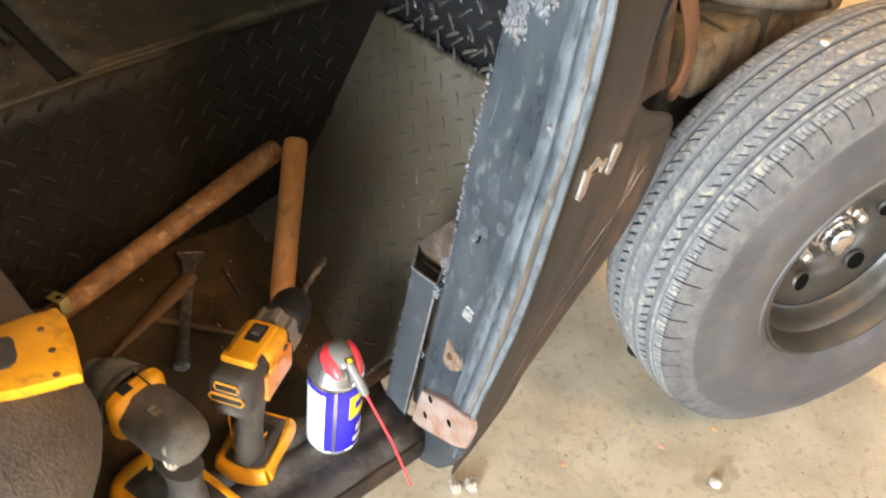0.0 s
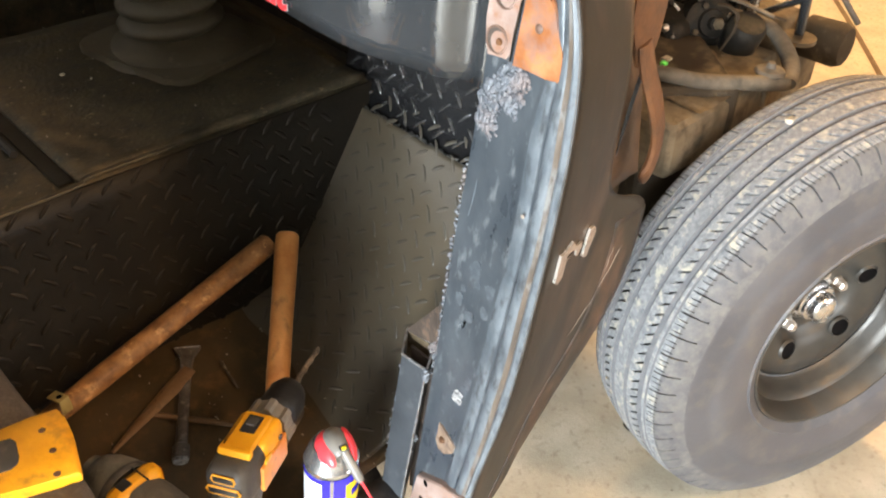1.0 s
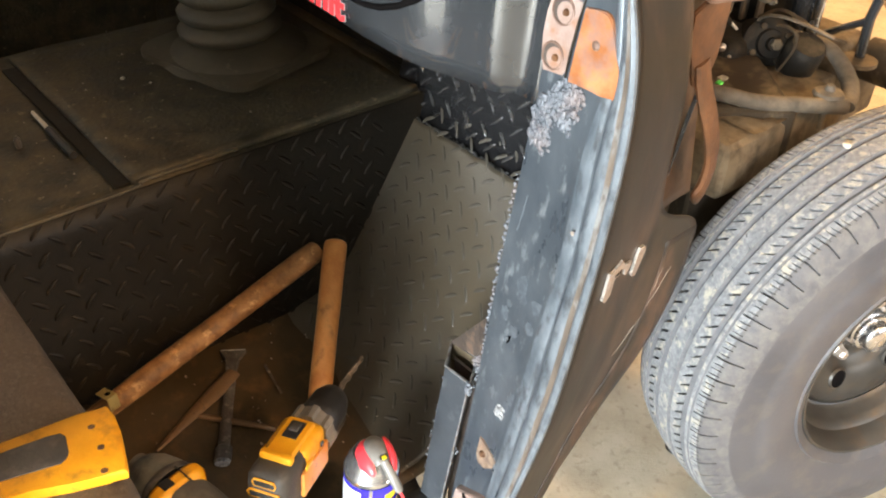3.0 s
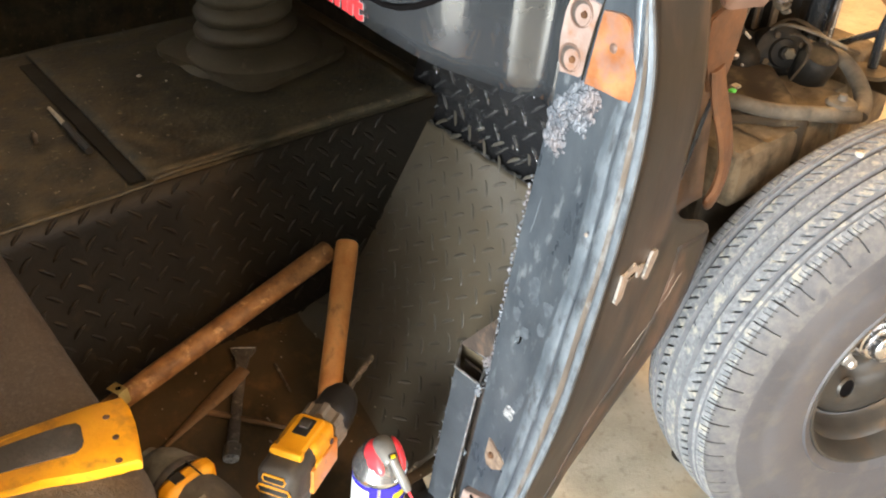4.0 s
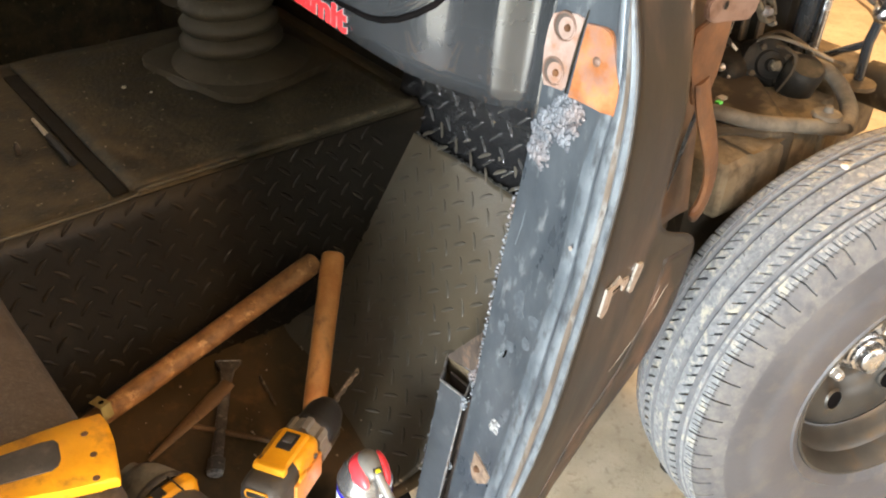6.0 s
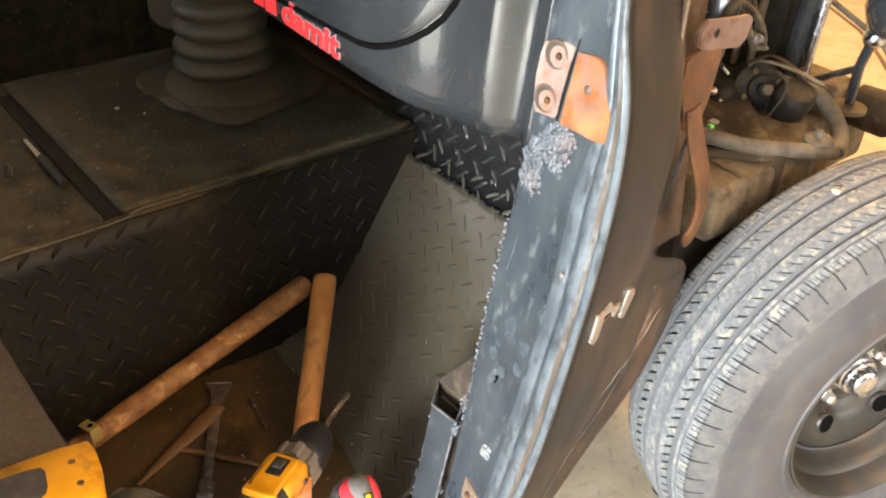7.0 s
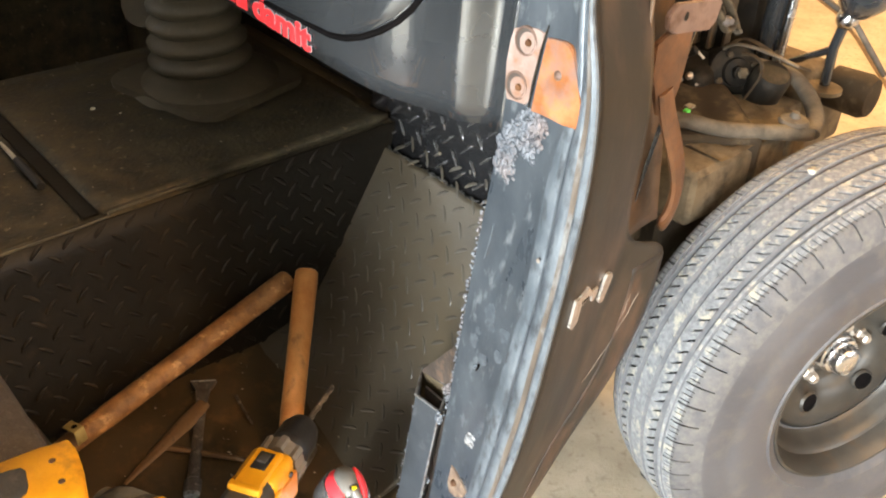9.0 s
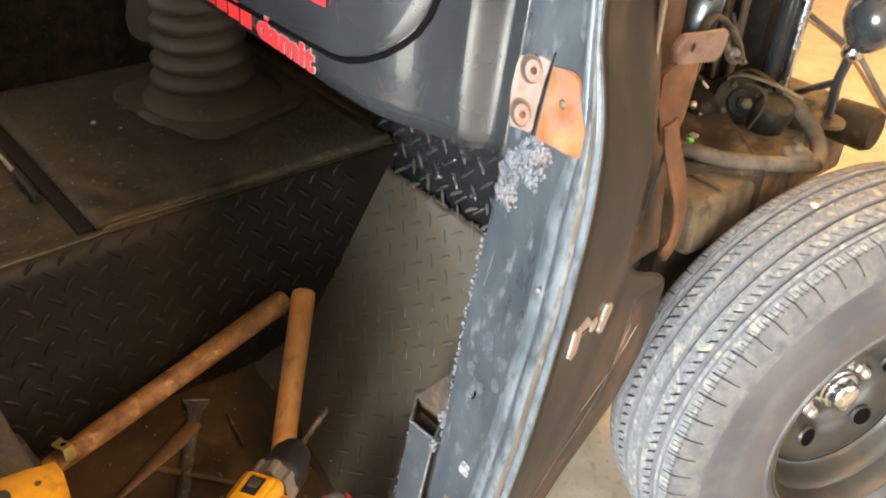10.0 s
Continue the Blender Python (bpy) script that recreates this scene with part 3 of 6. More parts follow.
lower = ((-0.612, 0.510, 0.325), (-0.575, 0.513, 0.325), (-0.598, 0.548, 0.325), (-0.642, 0.545, 0.325))
inset = lambda c, d: [Vector((p[0] + (0.003 if k in (0, 3) else -0.003), p[1] + (0.003 if k < 2 else -0.003), p[2] + d)) for k, p in enumerate(c)]
for c in (lower, upper):
    rings.append([bm.verts.new(p) for p in c])
for c, d in ((upper, 0.0), (upper, -0.026)):
    inner.append([bm.verts.new(p) for p in inset(c, d)])
seq = [rings[0], rings[1], inner[0], inner[1]]
for r0, r1 in zip(seq, seq[1:]):
    for k in range(4):
        # inner walls and shallow bottom are paler: light in the mouth as colour
        bm.faces.new((r0[k], r0[(k + 1) % 4], r1[(k + 1) % 4], r1[k])).material_index = 1 if r1 is inner[1] else 0
bm.faces.new(inner[1]).material_index = 1
tube = part("box_tube", bm, [M["tube"], M["dirty_steel"]], car, "square steel tube stub with weld beads", smooth=0)
part("slot_back", box((-0.571, 0.560, 0.47), (0.06, 0.003, 0.27), m=None), M["rusty_dark"], tube, "dark rusty strip behind the slot")
# bright sawn edges of the tube
for k in range(4):
    a, b = Vector(upper[k]), Vector(upper[(k + 1) % 4])
    part("sawn_edge", sweep([a, (a * 2 + b) / 3, (a + b * 2) / 3, b], [0.0014, 0.0018, 0.0015, 0.0018], 6), M["sawn_edge"], tube)
part("sawn_edge", sweep([Vector(upper[1]) * (1 - q) + Vector(lower[1]) * q for q in (0.0, 0.2, 0.45, 0.7, 0.95)], [0.0016, 0.0012, 0.0017, 0.0012, 0.0016], 6), M["sawn_edge"], tube, "worn bright corner")
bm = bmesh.new()
tri = [Vector(p) for p in ((-0.620, 0.5705, 0.612), (-0.549, 0.5540, 0.6468), (-0.549, 0.5585, 0.7055))]
off = (tri[1] - tri[0]).cross(tri[2] - tri[0]).normalized() * 0.003
a, b = [bm.verts.new(p) for p in tri], [bm.verts.new(p + off) for p in tri]
bm.faces.new(a)
bm.faces.new(b[::-1])
for k in range(3):
    bm.faces.new((a[k], a[(k + 1) % 3], b[(k + 1) % 3], b[k]))
part("gusset", bm, M["rusty_dark"], car, "dark rusty triangular gusset", smooth=0)

# weld beads along the jamb and the tube
rng = random.Random(3)


def beads(points, r, name, label="", mat="weld"):
    bm = bmesh.new()
    for p in [q for q in points for k in range(3 if r > 0.003 else 1)]:
        s = r * rng.uniform(0.35, 0.62) if r > 0.003 else r * rng.uniform(0.6, 1.2)
        made = bmesh.ops.create_icosphere(bm, subdivisions=1, radius=s)["verts"]
        bmesh.ops.translate(bm, verts=made, vec=Vector(p) + Vector((rng.uniform(-1, 1), rng.uniform(-1, 1), rng.uniform(-1, 1))) * r * 0.7)
    return part(name, bm, M[mat], car, label, smooth=60, kind="stuff")


beads([(table(X_IN, z) - 0.001, jamb_y(z) + 0.002, z) for z in np.arange(0.60, 0.90, 0.0045)], 0.0026, "weld_bead", "silvery weld bead")
beads([(tube_x(z)[0] - 0.001, 0.537 - 0.095 * (0.61 - z), z) for z in np.arange(0.40, 0.60, 0.006) if rng.random() < 0.5], 0.002, "weld_bead")
beads([(-0.550, 0.549, 0.634 + k * 0.002) for k in range(7)] + [(-0.551, 0.538, 0.597 + k * 0.002) for k in range(7)] + [(-0.566 - 0.0006 * k, jamb_y(0.47), 0.488 - k * 0.004) for k in range(8)]
      + [(-0.575 - 0.004 * k, jamb_y(0.34), 0.345) for k in range(9)], 0.005, "weld_bead")

# crust of weld below the hinge plates
CRUST = ((-0.4993, 1.0175), (-0.4871, 1.0165), (-0.4713, 1.0095), (-0.4697, 1.0011), (-0.4758, 0.9939), (-0.4717, 0.987), (-0.4794, 0.9796), (-0.4828, 0.9638), (-0.4909, 0.9685), (-0.5012, 0.9699), (-0.5033, 0.9533), (-0.5025, 0.9376), (-0.508, 0.9437), (-0.509, 0.9314), (-0.516, 0.94), (-0.5258, 0.9405), (-0.5321, 0.9458), (-0.5289, 0.9664), (-0.5323, 0.974), (-0.5233, 0.9892), (-0.5148, 1.0))


def within(x, z, ring):
    """Is (x, z) inside the ring of points?"""
    odd = False
    for (xa, za), (xb, zb) in zip(ring, ring[1:] + ring[:1]):
        if (za > z) != (zb > z) and x < xa + (z - za) * (xb - xa) / (zb - za):
            odd = not odd
    return odd


ball = bmesh.new()
bmesh.ops.create_icosphere(ball, subdivisions=1, radius=1.0)
BALL_V, BALL_F = [v.co.copy() for v in ball.verts], [tuple(v.index for v in f.verts) for f in ball.faces]
ball.free()
cv, cf = [], []
while len(cv) < 620 * len(BALL_V):
    x, z = rng.uniform(-0.535, -0.467), rng.uniform(0.929, 1.018)
    if not within(x, z, CRUST) or noise.noise((x * 160, z * 160, 4)) < -0.28:
        if rng.random() > 0.035 or not within(x * 0.86 - 0.0700, 0.974 + (z - 0.974) * 0.86, CRUST):
            continue
    r = rng.choice((0.0010, 0.0015, 0.0021, 0.0027, 0.0034))
    n, c = len(cv), Vector((x, jamb_y(z) - rng.uniform(0.0002, 0.0011), z))
    sx, sz = rng.uniform(0.6, 1.3), rng.uniform(0.7, 1.8)
    cv += [c + Vector((v.x * r * sx, v.y * r * 0.34, v.z * r * sz)) * (1 + 0.3 * noise.noise(v * 2 + c * 900)) for v in BALL_V]
    cf += [tuple(i + n for i in f) for f in BALL_F]
stuff_part("weld_patch", cv, cf, M["weld"], car, "rough silver weld patch with spatter")


def on_jamb(x, z, out=0.0):
    return Vector((x, jamb_y(z) - out, z))


def jamb_plate(outline, t, name, material, label=""):
    """A plate cut to (x, z) points, lying on the jamb."""
    bm = bmesh.new()
    lo = [bm.verts.new(on_jamb(x, z, 0.0)) for x, z in outline]
    hi = [bm.verts.new(on_jamb(x, z, t)) for x, z in outline]
    bm.faces.new(hi)
    for i in range(len(lo)):
        j = (i + 1) % len(lo)
        bm.faces.new((lo[i], lo[j], hi[j], hi[i]))
    bmesh.ops.bevel(bm, geom=[e for e in bm.edges if e.verts[0] in hi and e.verts[1] in hi], offset=min(0.0012, t * 0.4), segments=2, affect="EDGES")
    return part(name, bm, material, car, label)


jamb_plate([(-0.4875, 1.0885), (-0.4757, 1.0905), (-0.4659, 1.0915), (-0.4595, 1.0900), (-0.4555, 1.0860), (-0.4518, 1.0780), (-0.4421, 1.0565), (-0.4325, 1.0351), (-0.4305, 1.0293), (-0.4312, 1.0250), (-0.4335, 1.0220), (-0.4380, 1.0200), (-0.4509, 1.0190), (-0.4667, 1.0205), (-0.4930, 1.0175), (-0.4905, 1.0395), (-0.4885, 1.0671)], 0.004, "rusty_plate", M["rust"], "orange surface-rusted plate")
hp = jamb_plate([(-0.5303, 1.0841), (-0.5190, 1.0887), (-0.5021, 1.0921), (-0.4935, 1.0907), (-0.4940, 1.0709), (-0.4958, 1.0458), (-0.4985, 1.0252), (-0.5029, 1.0190), (-0.5162, 1.0190), (-0.5269, 1.0163), (-0.5315, 1.0288), (-0.5338, 1.0504), (-0.5333, 1.0724)], 0.0016, "hinge_plate", M["pink_rust"], "pinkish primed hinge plate with two holes")
for x, z in ((-0.5135, 1.0776), (-0.5172, 1.0338)):
    q = frame_of(on_jamb(x, z, 0.0021), (0, -1, 0.096))
    part("rust_ring", lathe([(-0.002, 0.0142), (0.0002, 0.0138), (0.0006, 0.0118), (-0.001, 0.0112)], 24, m=q), M["tab_rust"], hp)
    part("bolt_hole", lathe([(0.0, 0.0), (0.0, 0.0115), (-0.002, 0.012)], 24, m=q), M["rusty_dark"], hp)
    part("washer", lathe([(0.0006, 0.0), (0.0006, 0.0102), (0.0, 0.0106)], 24, m=Matrix.Translation((0.0034, 0, -0.0012)) @ q), M["pink_rust"], hp)
    part("bolt_end", lathe([(0.0, 0.0036), (0.002, 0.003), (0.002, 0.0)], 12, m=Matrix.Translation((0.0050, -0.0012, 0.0)) @ q), M["brown_rust"], hp)
q = frame_of(on_jamb(-0.4676, 1.0606, 0.004), (0, -1, 0.096))
part("rivet", lathe([(0.002, 0.0), (0.0018, 0.0024), (0.0006, 0.0042), (0.0, 0.0047)], 18, m=q), M["tab_rust"], car, "dull rusty rivet")
sl = sweep([on_jamb(-0.4885, 1.100, 0.0030), on_jamb(-0.4925, 1.075, 0.0030), on_jamb(-0.4955, 1.045, 0.0030), on_jamb(-0.4968, 1.0195, 0.0030)], [0.0005, 0.0012, 0.0013, 0.0008], 8)
part("plate_seam", sl, M["dark_steel"], car)

# marks, dents and holes in the jamb
for k, (x, z, r) in enumerate(((-0.5032, 0.7791, 0.0085), (-0.4773, 0.7635, 0.0085), (-0.5042, 0.717, 0.0062), (-0.4834, 0.7335, 0.0065), (-0.4882, 0.6267, 0.0075), (-0.5218, 0.7329, 0.0065), (-0.4766, 0.6097, 0.0045), (-0.499, 0.765, 0.0045), (-0.4955, 0.613, 0.005), (-0.518, 0.748, 0.004))):
    ring = [(x + r * (1 + 0.45 * noise.noise((math.cos(a) * 1.3 + k * 7, math.sin(a) * 1.3, 0))) * math.cos(a), z + 1.3 * r * (1 + 0.45 * noise.noise((math.cos(a) * 1.3 + k * 7, math.sin(a) * 1.3, 0))) * math.sin(a)) for a in np.linspace(0, math.tau, 18, endpoint=False)]
    jamb_plate(ring, 0.0005, "ground_spot", M["scuff"])
for x, z, r in ((-0.5094, 0.703, 0.0046), (-0.4643, 0.721, 0.0036)):
    q = frame_of(on_jamb(x, z, 0.0), (0, -1, 0.096)) @ Matrix.Rotation(-0.35, 4, "X")
    part("drill_hole", lathe([(0.0012, 0.0), (0.0012, r)], 14, m=q @ Matrix.Diagonal((1, 0.5, 1.5, 1))), M["hole"], car)
    part("burr", lathe([(0.0009, r * 0.4), (0.0026, r * 0.8), (0.0, r * 1.15)], 9, m=Matrix.Translation((-r * 0.75, 0, -r * 0.5)) @ q @ Matrix.Diagonal((1, 0.55, 1.3, 1))), M["lip_steel"], car)
bm = bmesh.new()
for k in range(9):
    made = bmesh.ops.create_icosphere(bm, subdivisions=1, radius=rng.uniform(0.003, 0.006))["verts"]
    bmesh.ops.scale(bm, verts=made, vec=(1.2, 0.35, 1))
    bmesh.ops.translate(bm, verts=made, vec=on_jamb(-0.5033 + rng.uniform(-0.009, 0.009), 0.597 + rng.uniform(-0.007, 0.007)))
part("chipped_spot", bm, M["white_scrape"], car, "bright chipped spot")
jamb_plate([(-0.5260, 0.5400), (-0.5185, 0.5385), (-0.5030, 0.5275), (-0.4948, 0.5220), (-0.4985, 0.5085), (-0.5110, 0.4985), (-0.5222, 0.4980), (-0.5280, 0.5120)], 0.0022, "rust_scar", M["scar"], "triangular rusty scar")
part("scar_nub", lathe([(0.0, 0.005), (0.003, 0.0035), (0.0035, 0.0)], 10, m=frame_of(on_jamb(-0.5165, 0.519, 0.0022), (0, -1, 0.096))), M["brown_rust"], car)
jamb_plate([(-0.5457, 0.4371), (-0.5024, 0.4554), (-0.4605, 0.4633), (-0.4528, 0.4468), (-0.4588, 0.4087), (-0.4794, 0.3958), (-0.5554, 0.3691)], 0.010, "lower_hinge_plate", M["pink_rust"], "pinkish rusty lower hinge plate")
for x, z in ((-0.5278, 0.4383), (-0.5319, 0.405), (-0.4903, 0.4281)):
    part("bolt_hole", lathe([(0.0, 0.0), (0.0, 0.0048)], 12, m=frame_of(on_jamb(x, z, 0.0108), (0, -1, 0.096)) @ Matrix.Rotation(0.5, 4, "X") @ Matrix.Diagonal((1, 0.75, 1.15, 1))), M["hole"], car)

part("scratch", sweep([on_jamb(-0.519, 0.883, 0.0004), on_jamb(-0.521, 0.862, 0.0006), on_jamb(-0.525, 0.838, 0.0004)], [0.0004, 0.0009, 0.0004], 6), M["lip_steel"], car, "bright scratch in the primer")
part("paint_dab", lathe([(0.0, 0.0026), (0.0006, 0.002), (0.0008, 0.0)], 7, m=frame_of(on_jamb(table(X_FACE, 0.88) + 0.014, 0.88, 0.009), (0, -1, 0.096))), M["scratch"], car, "pale dab of paint")
# foot of the jamb
jamb_plate([(-0.5695, 0.3395), (-0.5634, 0.3254), (-0.5288, 0.3123), (-0.4967, 0.3275), (-0.4745, 0.3564), (-0.4604, 0.4013), (-0.470, 0.402), (-0.4794, 0.3950), (-0.5554, 0.3683)], 0.007, "jamb_foot", M["tube"], "dark slate foot of the jamb")



# floor, sill, tunnel and toe board
def floor_z(x):
    return 0.385 + (-0.56 - x) * 0.167


def floor_fn(u, v):
    x, y = -1.02 + u * 0.40, -0.9 + v * 1.56
    return (x, y, floor_z(x) + 0.004 * noise.noise((x * 9, y * 9, 0)))


part("floor_pan", sheet(floor_fn, 20, 60), M["floor_pan"], car, "oily dark brown floor pan", smooth=60, thick=0.003, face=(0, 0, 1))
sill = sheet(lambda u, v: (-0.63 + u * 0.105, -0.9 + v * 1.42, 0.372 - 0.004 * math.cos(u * 12) - (0.03 if u > 0.98 else 0) + 0.018 * max(0, 0.12 - u) / 0.12), 24, 30)
part("door_sill", sill, M["sill"], car, "black ribbed door sill", smooth=40, thick=0.004, face=(0, 0, 1))
part("sill_side", box((-0.527, -0.2, 0.347), (0.006, 1.42, 0.034), 0.002), M["outer_paint"], car)


def tunnel_top(u, v):
    return (-0.985 - u * 0.50, -0.9 + v * 1.74, 0.745 + 0.003 * noise.noise((u * 5, v * 14, 3)) - 0.006 * max(0, 1 - u / 0.02))


tunnel = part("transmission_tunnel", sheet(tunnel_top, 30, 90), M["tunnel"], car, "dusty black transmission tunnel cover", smooth=60, thick=0.003, face=(0, 0, 1))
# the side's shade comes from its darkened plate colour
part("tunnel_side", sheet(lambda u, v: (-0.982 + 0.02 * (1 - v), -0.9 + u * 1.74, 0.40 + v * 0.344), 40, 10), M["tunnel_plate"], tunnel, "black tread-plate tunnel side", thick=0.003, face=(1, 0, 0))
part("tunnel_side", sheet(lambda u, v: (-1.485 - 0.03 * (1 - v), -0.9 + u * 1.74, 0.40 + v * 0.345), 4, 2), M["tunnel"], tunnel, thick=0.003)
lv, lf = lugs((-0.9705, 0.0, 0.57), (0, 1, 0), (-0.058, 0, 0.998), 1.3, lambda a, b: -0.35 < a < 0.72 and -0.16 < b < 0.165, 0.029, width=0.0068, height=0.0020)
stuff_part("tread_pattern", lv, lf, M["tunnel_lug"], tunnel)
# raised cover plate with a thin dark step across the tunnel
cover = sheet(lambda u, v: (-0.990 - u * 0.47, 0.336 + v * 0.466, 0.7545 + 0.003 * noise.noise((u * 6, v * 6, 1)) + 0.004 * math.exp(-((u - 0.01) / 0.02) ** 2)), 24, 24)
part("tunnel_cover", cover, M["tunnel"], tunnel, "dusty raised tunnel cover", smooth=60, thick=0.010, face=(0, 0, 1))
# dark strip laid on the tunnel as the shadow of the cover's step
part("cover_gap", box((-1.212, 0.3255, 0.7475), (0.43, 0.022, 0.003)), M["tunnel_plate"], tunnel)
edge = sweep(smooth_path([(-0.983, 0.13, 0.7455), (-0.984, 0.325, 0.7475), (-0.986, 0.345, 0.753), (-0.986, 0.40, 0.754), (-0.986, 0.485, 0.7535)], 5), 0.0045, 8, flat=(1, 0.6))
part("worn_edge", edge, M["tunnel"], tunnel, "scuffed dusty tunnel edge")

TOE_V = Vector((0, 0.70, 1)).normalized()


def toe_point(x, z):
    return Vector((x, 0.660 + 0.70 * (z - 0.517), z))


def toe_curve(x, s, out=0.0):
    """The plate at s metres up from its foot, where it bends round into the floor."""
    foot, bend = toe_point(x, floor_z(x)), 0.085
    up, down = TOE_V, Vector((0, -1, 0))
    t = min(1.0, max(0.0, (bend - s) / (2 * bend)))
    if s >= bend:
        p, d = foot + up * s, up
    elif s <= -bend:
        p, d = foot - down * s, -down
    else:
        p, d = foot + up * bend * (1 - t) ** 2 + down * bend * t * t, up * (1 - t) - down * t
    n = Vector((1, 0, 0)).cross(d).normalized()
    under = 0.007 * max(0.0, min(1.0, (-s - 0.06) / 0.04))
    return p + n * (0.0025 + out - under)


def toe_fn(u, v):
    free = min(1.0, max(0.0, (v - 0.30) / 0.14))
    x = -1.0 + u * (0.365 + 0.105 * free)
    top = (0.705 + 0.004 * noise.noise((x * 40, 0, 0)) - floor_z(x)) / TOE_V.z
    return toe_curve(x, -0.11 + v * (top + 0.11))


toe_board = part("toe_board", sheet(toe_fn, 64, 60), M["toe_plate"], car, "dusty black tread-plate toe board, lightened in colour for reflected light", smooth=60, thick=0.004, face=(0, -1, 1))
lv, lf = lugs((-0.75, 0, 0.20), (1, 0, 0), (0, 0, 1), 0.7, lambda a, b: -0.21 < a < 0.20 and -0.27 < b < 0.185 and not (a > 0.118 and b < -0.10), 0.0285, width=0.006, height=0.0011, onto=lambda a, b, h: toe_curve(-0.75 + a, 0.20 + b, h + 0.0002))
stuff_part("tread_pattern", lv, lf, M["worn_lug"], toe_board)
beads([toe_point(x, 0.706) for x in np.arange(-1.0, -0.60, 0.0055)], 0.0036, "weld_seam", "jagged dark weld seam", "dark_weld")
# steeper gloss plate above the seam
kick = part("firewall_plate", sheet(lambda u, v: (-1.05 + u * 0.52, 0.799 + v * 0.12, 0.70 + v * 0.42), 8, 8), M["gloss_plate"], car, "gloss black tread-plate firewall", thick=0.004, face=(0, -1, 0))
lv, lf = lugs((-0.78, 0.8268, 0.80), (1, 0, 0), (0, 0.275, 0.962), 0.7, lambda a, b: -0.26 < a < 0.22 and -0.092 < b < 0.25, 0.029, length=0.029, width=0.0060, height=0.0030)
stuff_part("tread_pattern", lv, lf, M["bright_lug"], kick)
part("inner_cowl", sheet(lambda u, v: (-0.545, jamb_y(0.66 + v * 0.54) + 0.03 + u * max(0.005, table(FRONT, 0.66 + v * 0.54) - jamb_y(0.66 + v * 0.54) - 0.04), 0.66 + v * 0.54), 4, 30), M["dark_steel"], car, thick=0.003)

# dash: a skin that rolls over twice before it meets the jamb
DASH_Y = ((-2.0, 0.500), (-0.74, 0.500), (-0.70, 0.502), (-0.67, 0.508), (-0.645, 0.520), (-0.625, 0.536), (-0.605, 0.548), (-0.585, 0.554), (-0.572, 0.559), (-0.562, 0.568), (-0.555, 0.579), (-0.548, 0.590))
DASH_Z = ((-2.0, 1.03), (-0.9, 1.021), (-0.8, 1.017), (-0.72, 1.012), (-0.673, 1.006), (-0.65, 0.998), (-0.63, 0.991), (-0.60, 0.9875), (-0.565, 0.985), (-0.548, 0.978))


def dash_skin(x, z, v):
    y = table(DASH_Y, x, 0.018 if x < -0.575 else 0.006) + 0.015 * max(0, v - 0.2)
    k = min(1.0, max(0.0, (x + 0.558) / 0.022))
    return y * (1 - k) + (jamb_y(z) - 0.0006) * k


def dash_fn(u, v):
    x = -1.7 + (u ** 0.6) * 1.171
    z0 = table(DASH_Z, x, 0.02)
    return (x, dash_skin(x, z0 + v * (1.22 - z0), v), z0 + v * (1.22 - z0))


dash = part("dashboard", sheet(dash_fn, 110, 12), M["black_paint"], car, "gloss black steel dashboard with rounded end", smooth=70, thick=0.004, face=(0, -1, 0))
part("dash_lip", sweep([(x, table(DASH_Y, x, 0.018) + 0.0045, table(DASH_Z, x, 0.02) + 0.001) for x in np.linspace(-1.69, -0.56, 60)], 0.003, 8), M["black_paint"], dash)
# black sheet below the dash: its shade is coloured in
part("dash_return", sheet(lambda u, v: (-1.69 + u * 1.02, table(DASH_Y, -1.69 + u * 1.02, 0.018) + 0.014 + v * 0.05, table(DASH_Z, -1.69 + u * 1.02, 0.02) - v * 0.03), 20, 2), M["hole"], dash, "underside of the dashboard, blacked out as shade")


def rounded(x0, x1, z0, z1, r, n=8):
    pts = []
    for cx, cz, a0 in ((x1 - r, z0 + r, -90), (x1 - r, z1 - r, 0), (x0 + r, z1 - r, 90), (x0 + r, z0 + r, 180)):
        pts += [(cx + r * math.cos(radians(a0 + 90 * k / n)), cz + r * math.sin(radians(a0 + 90 * k / n))) for k in range(n + 1)]
    return pts


def dash_plate(outline, y0, y1, name, material, parent, label=""):
    bm = bmesh.new()
    lo, hi = [bm.verts.new((x, y0, z)) for x, z in outline], [bm.verts.new((x, y1, z)) for x, z in outline]
    bm.faces.new(hi)
    for i in range(len(lo)):
        j = (i + 1) % len(lo)
        bm.faces.new((lo[i], lo[j], hi[j], hi[i]))
    return part(name, bm, material, parent, label, smooth=40)


def dash_y(x, z):
    z0 = table(DASH_Z, x, 0.02)
    return table(DASH_Y, x, 0.018) + 0.015 * max(0, (z - z0) / (1.22 - z0) - 0.2)


ring = rounded(-1.05, -0.602, 1.045, 1.26, 0.095)
bm = bmesh.new()
mid = (-0.84, 1.15)
loops = [[bm.verts.new((mid[0] + (x - mid[0]) * k, dash_y(mid[0] + (x - mid[0]) * k, mid[1] + (z - mid[1]) * k) - (0.0015 if k < 0.975 else -0.001), mid[1] + (z - mid[1]) * k)) for x, z in ring] for k in (0.05, 0.4, 0.6, 0.75, 0.85, 0.92, 0.97, 0.982)]
for r0, r1 in zip(loops, loops[1:]):
    for k in range(len(r0)):
        bm.faces.new((r0[k], r0[(k + 1) % len(r0)], r1[(k + 1) % len(r0)], r1[k]))
bm.faces.new(loops[0])
box_door = part("glove_box_door", bm, M["black_paint"], dash, "black glove-box lid with rounded corner", smooth=50)
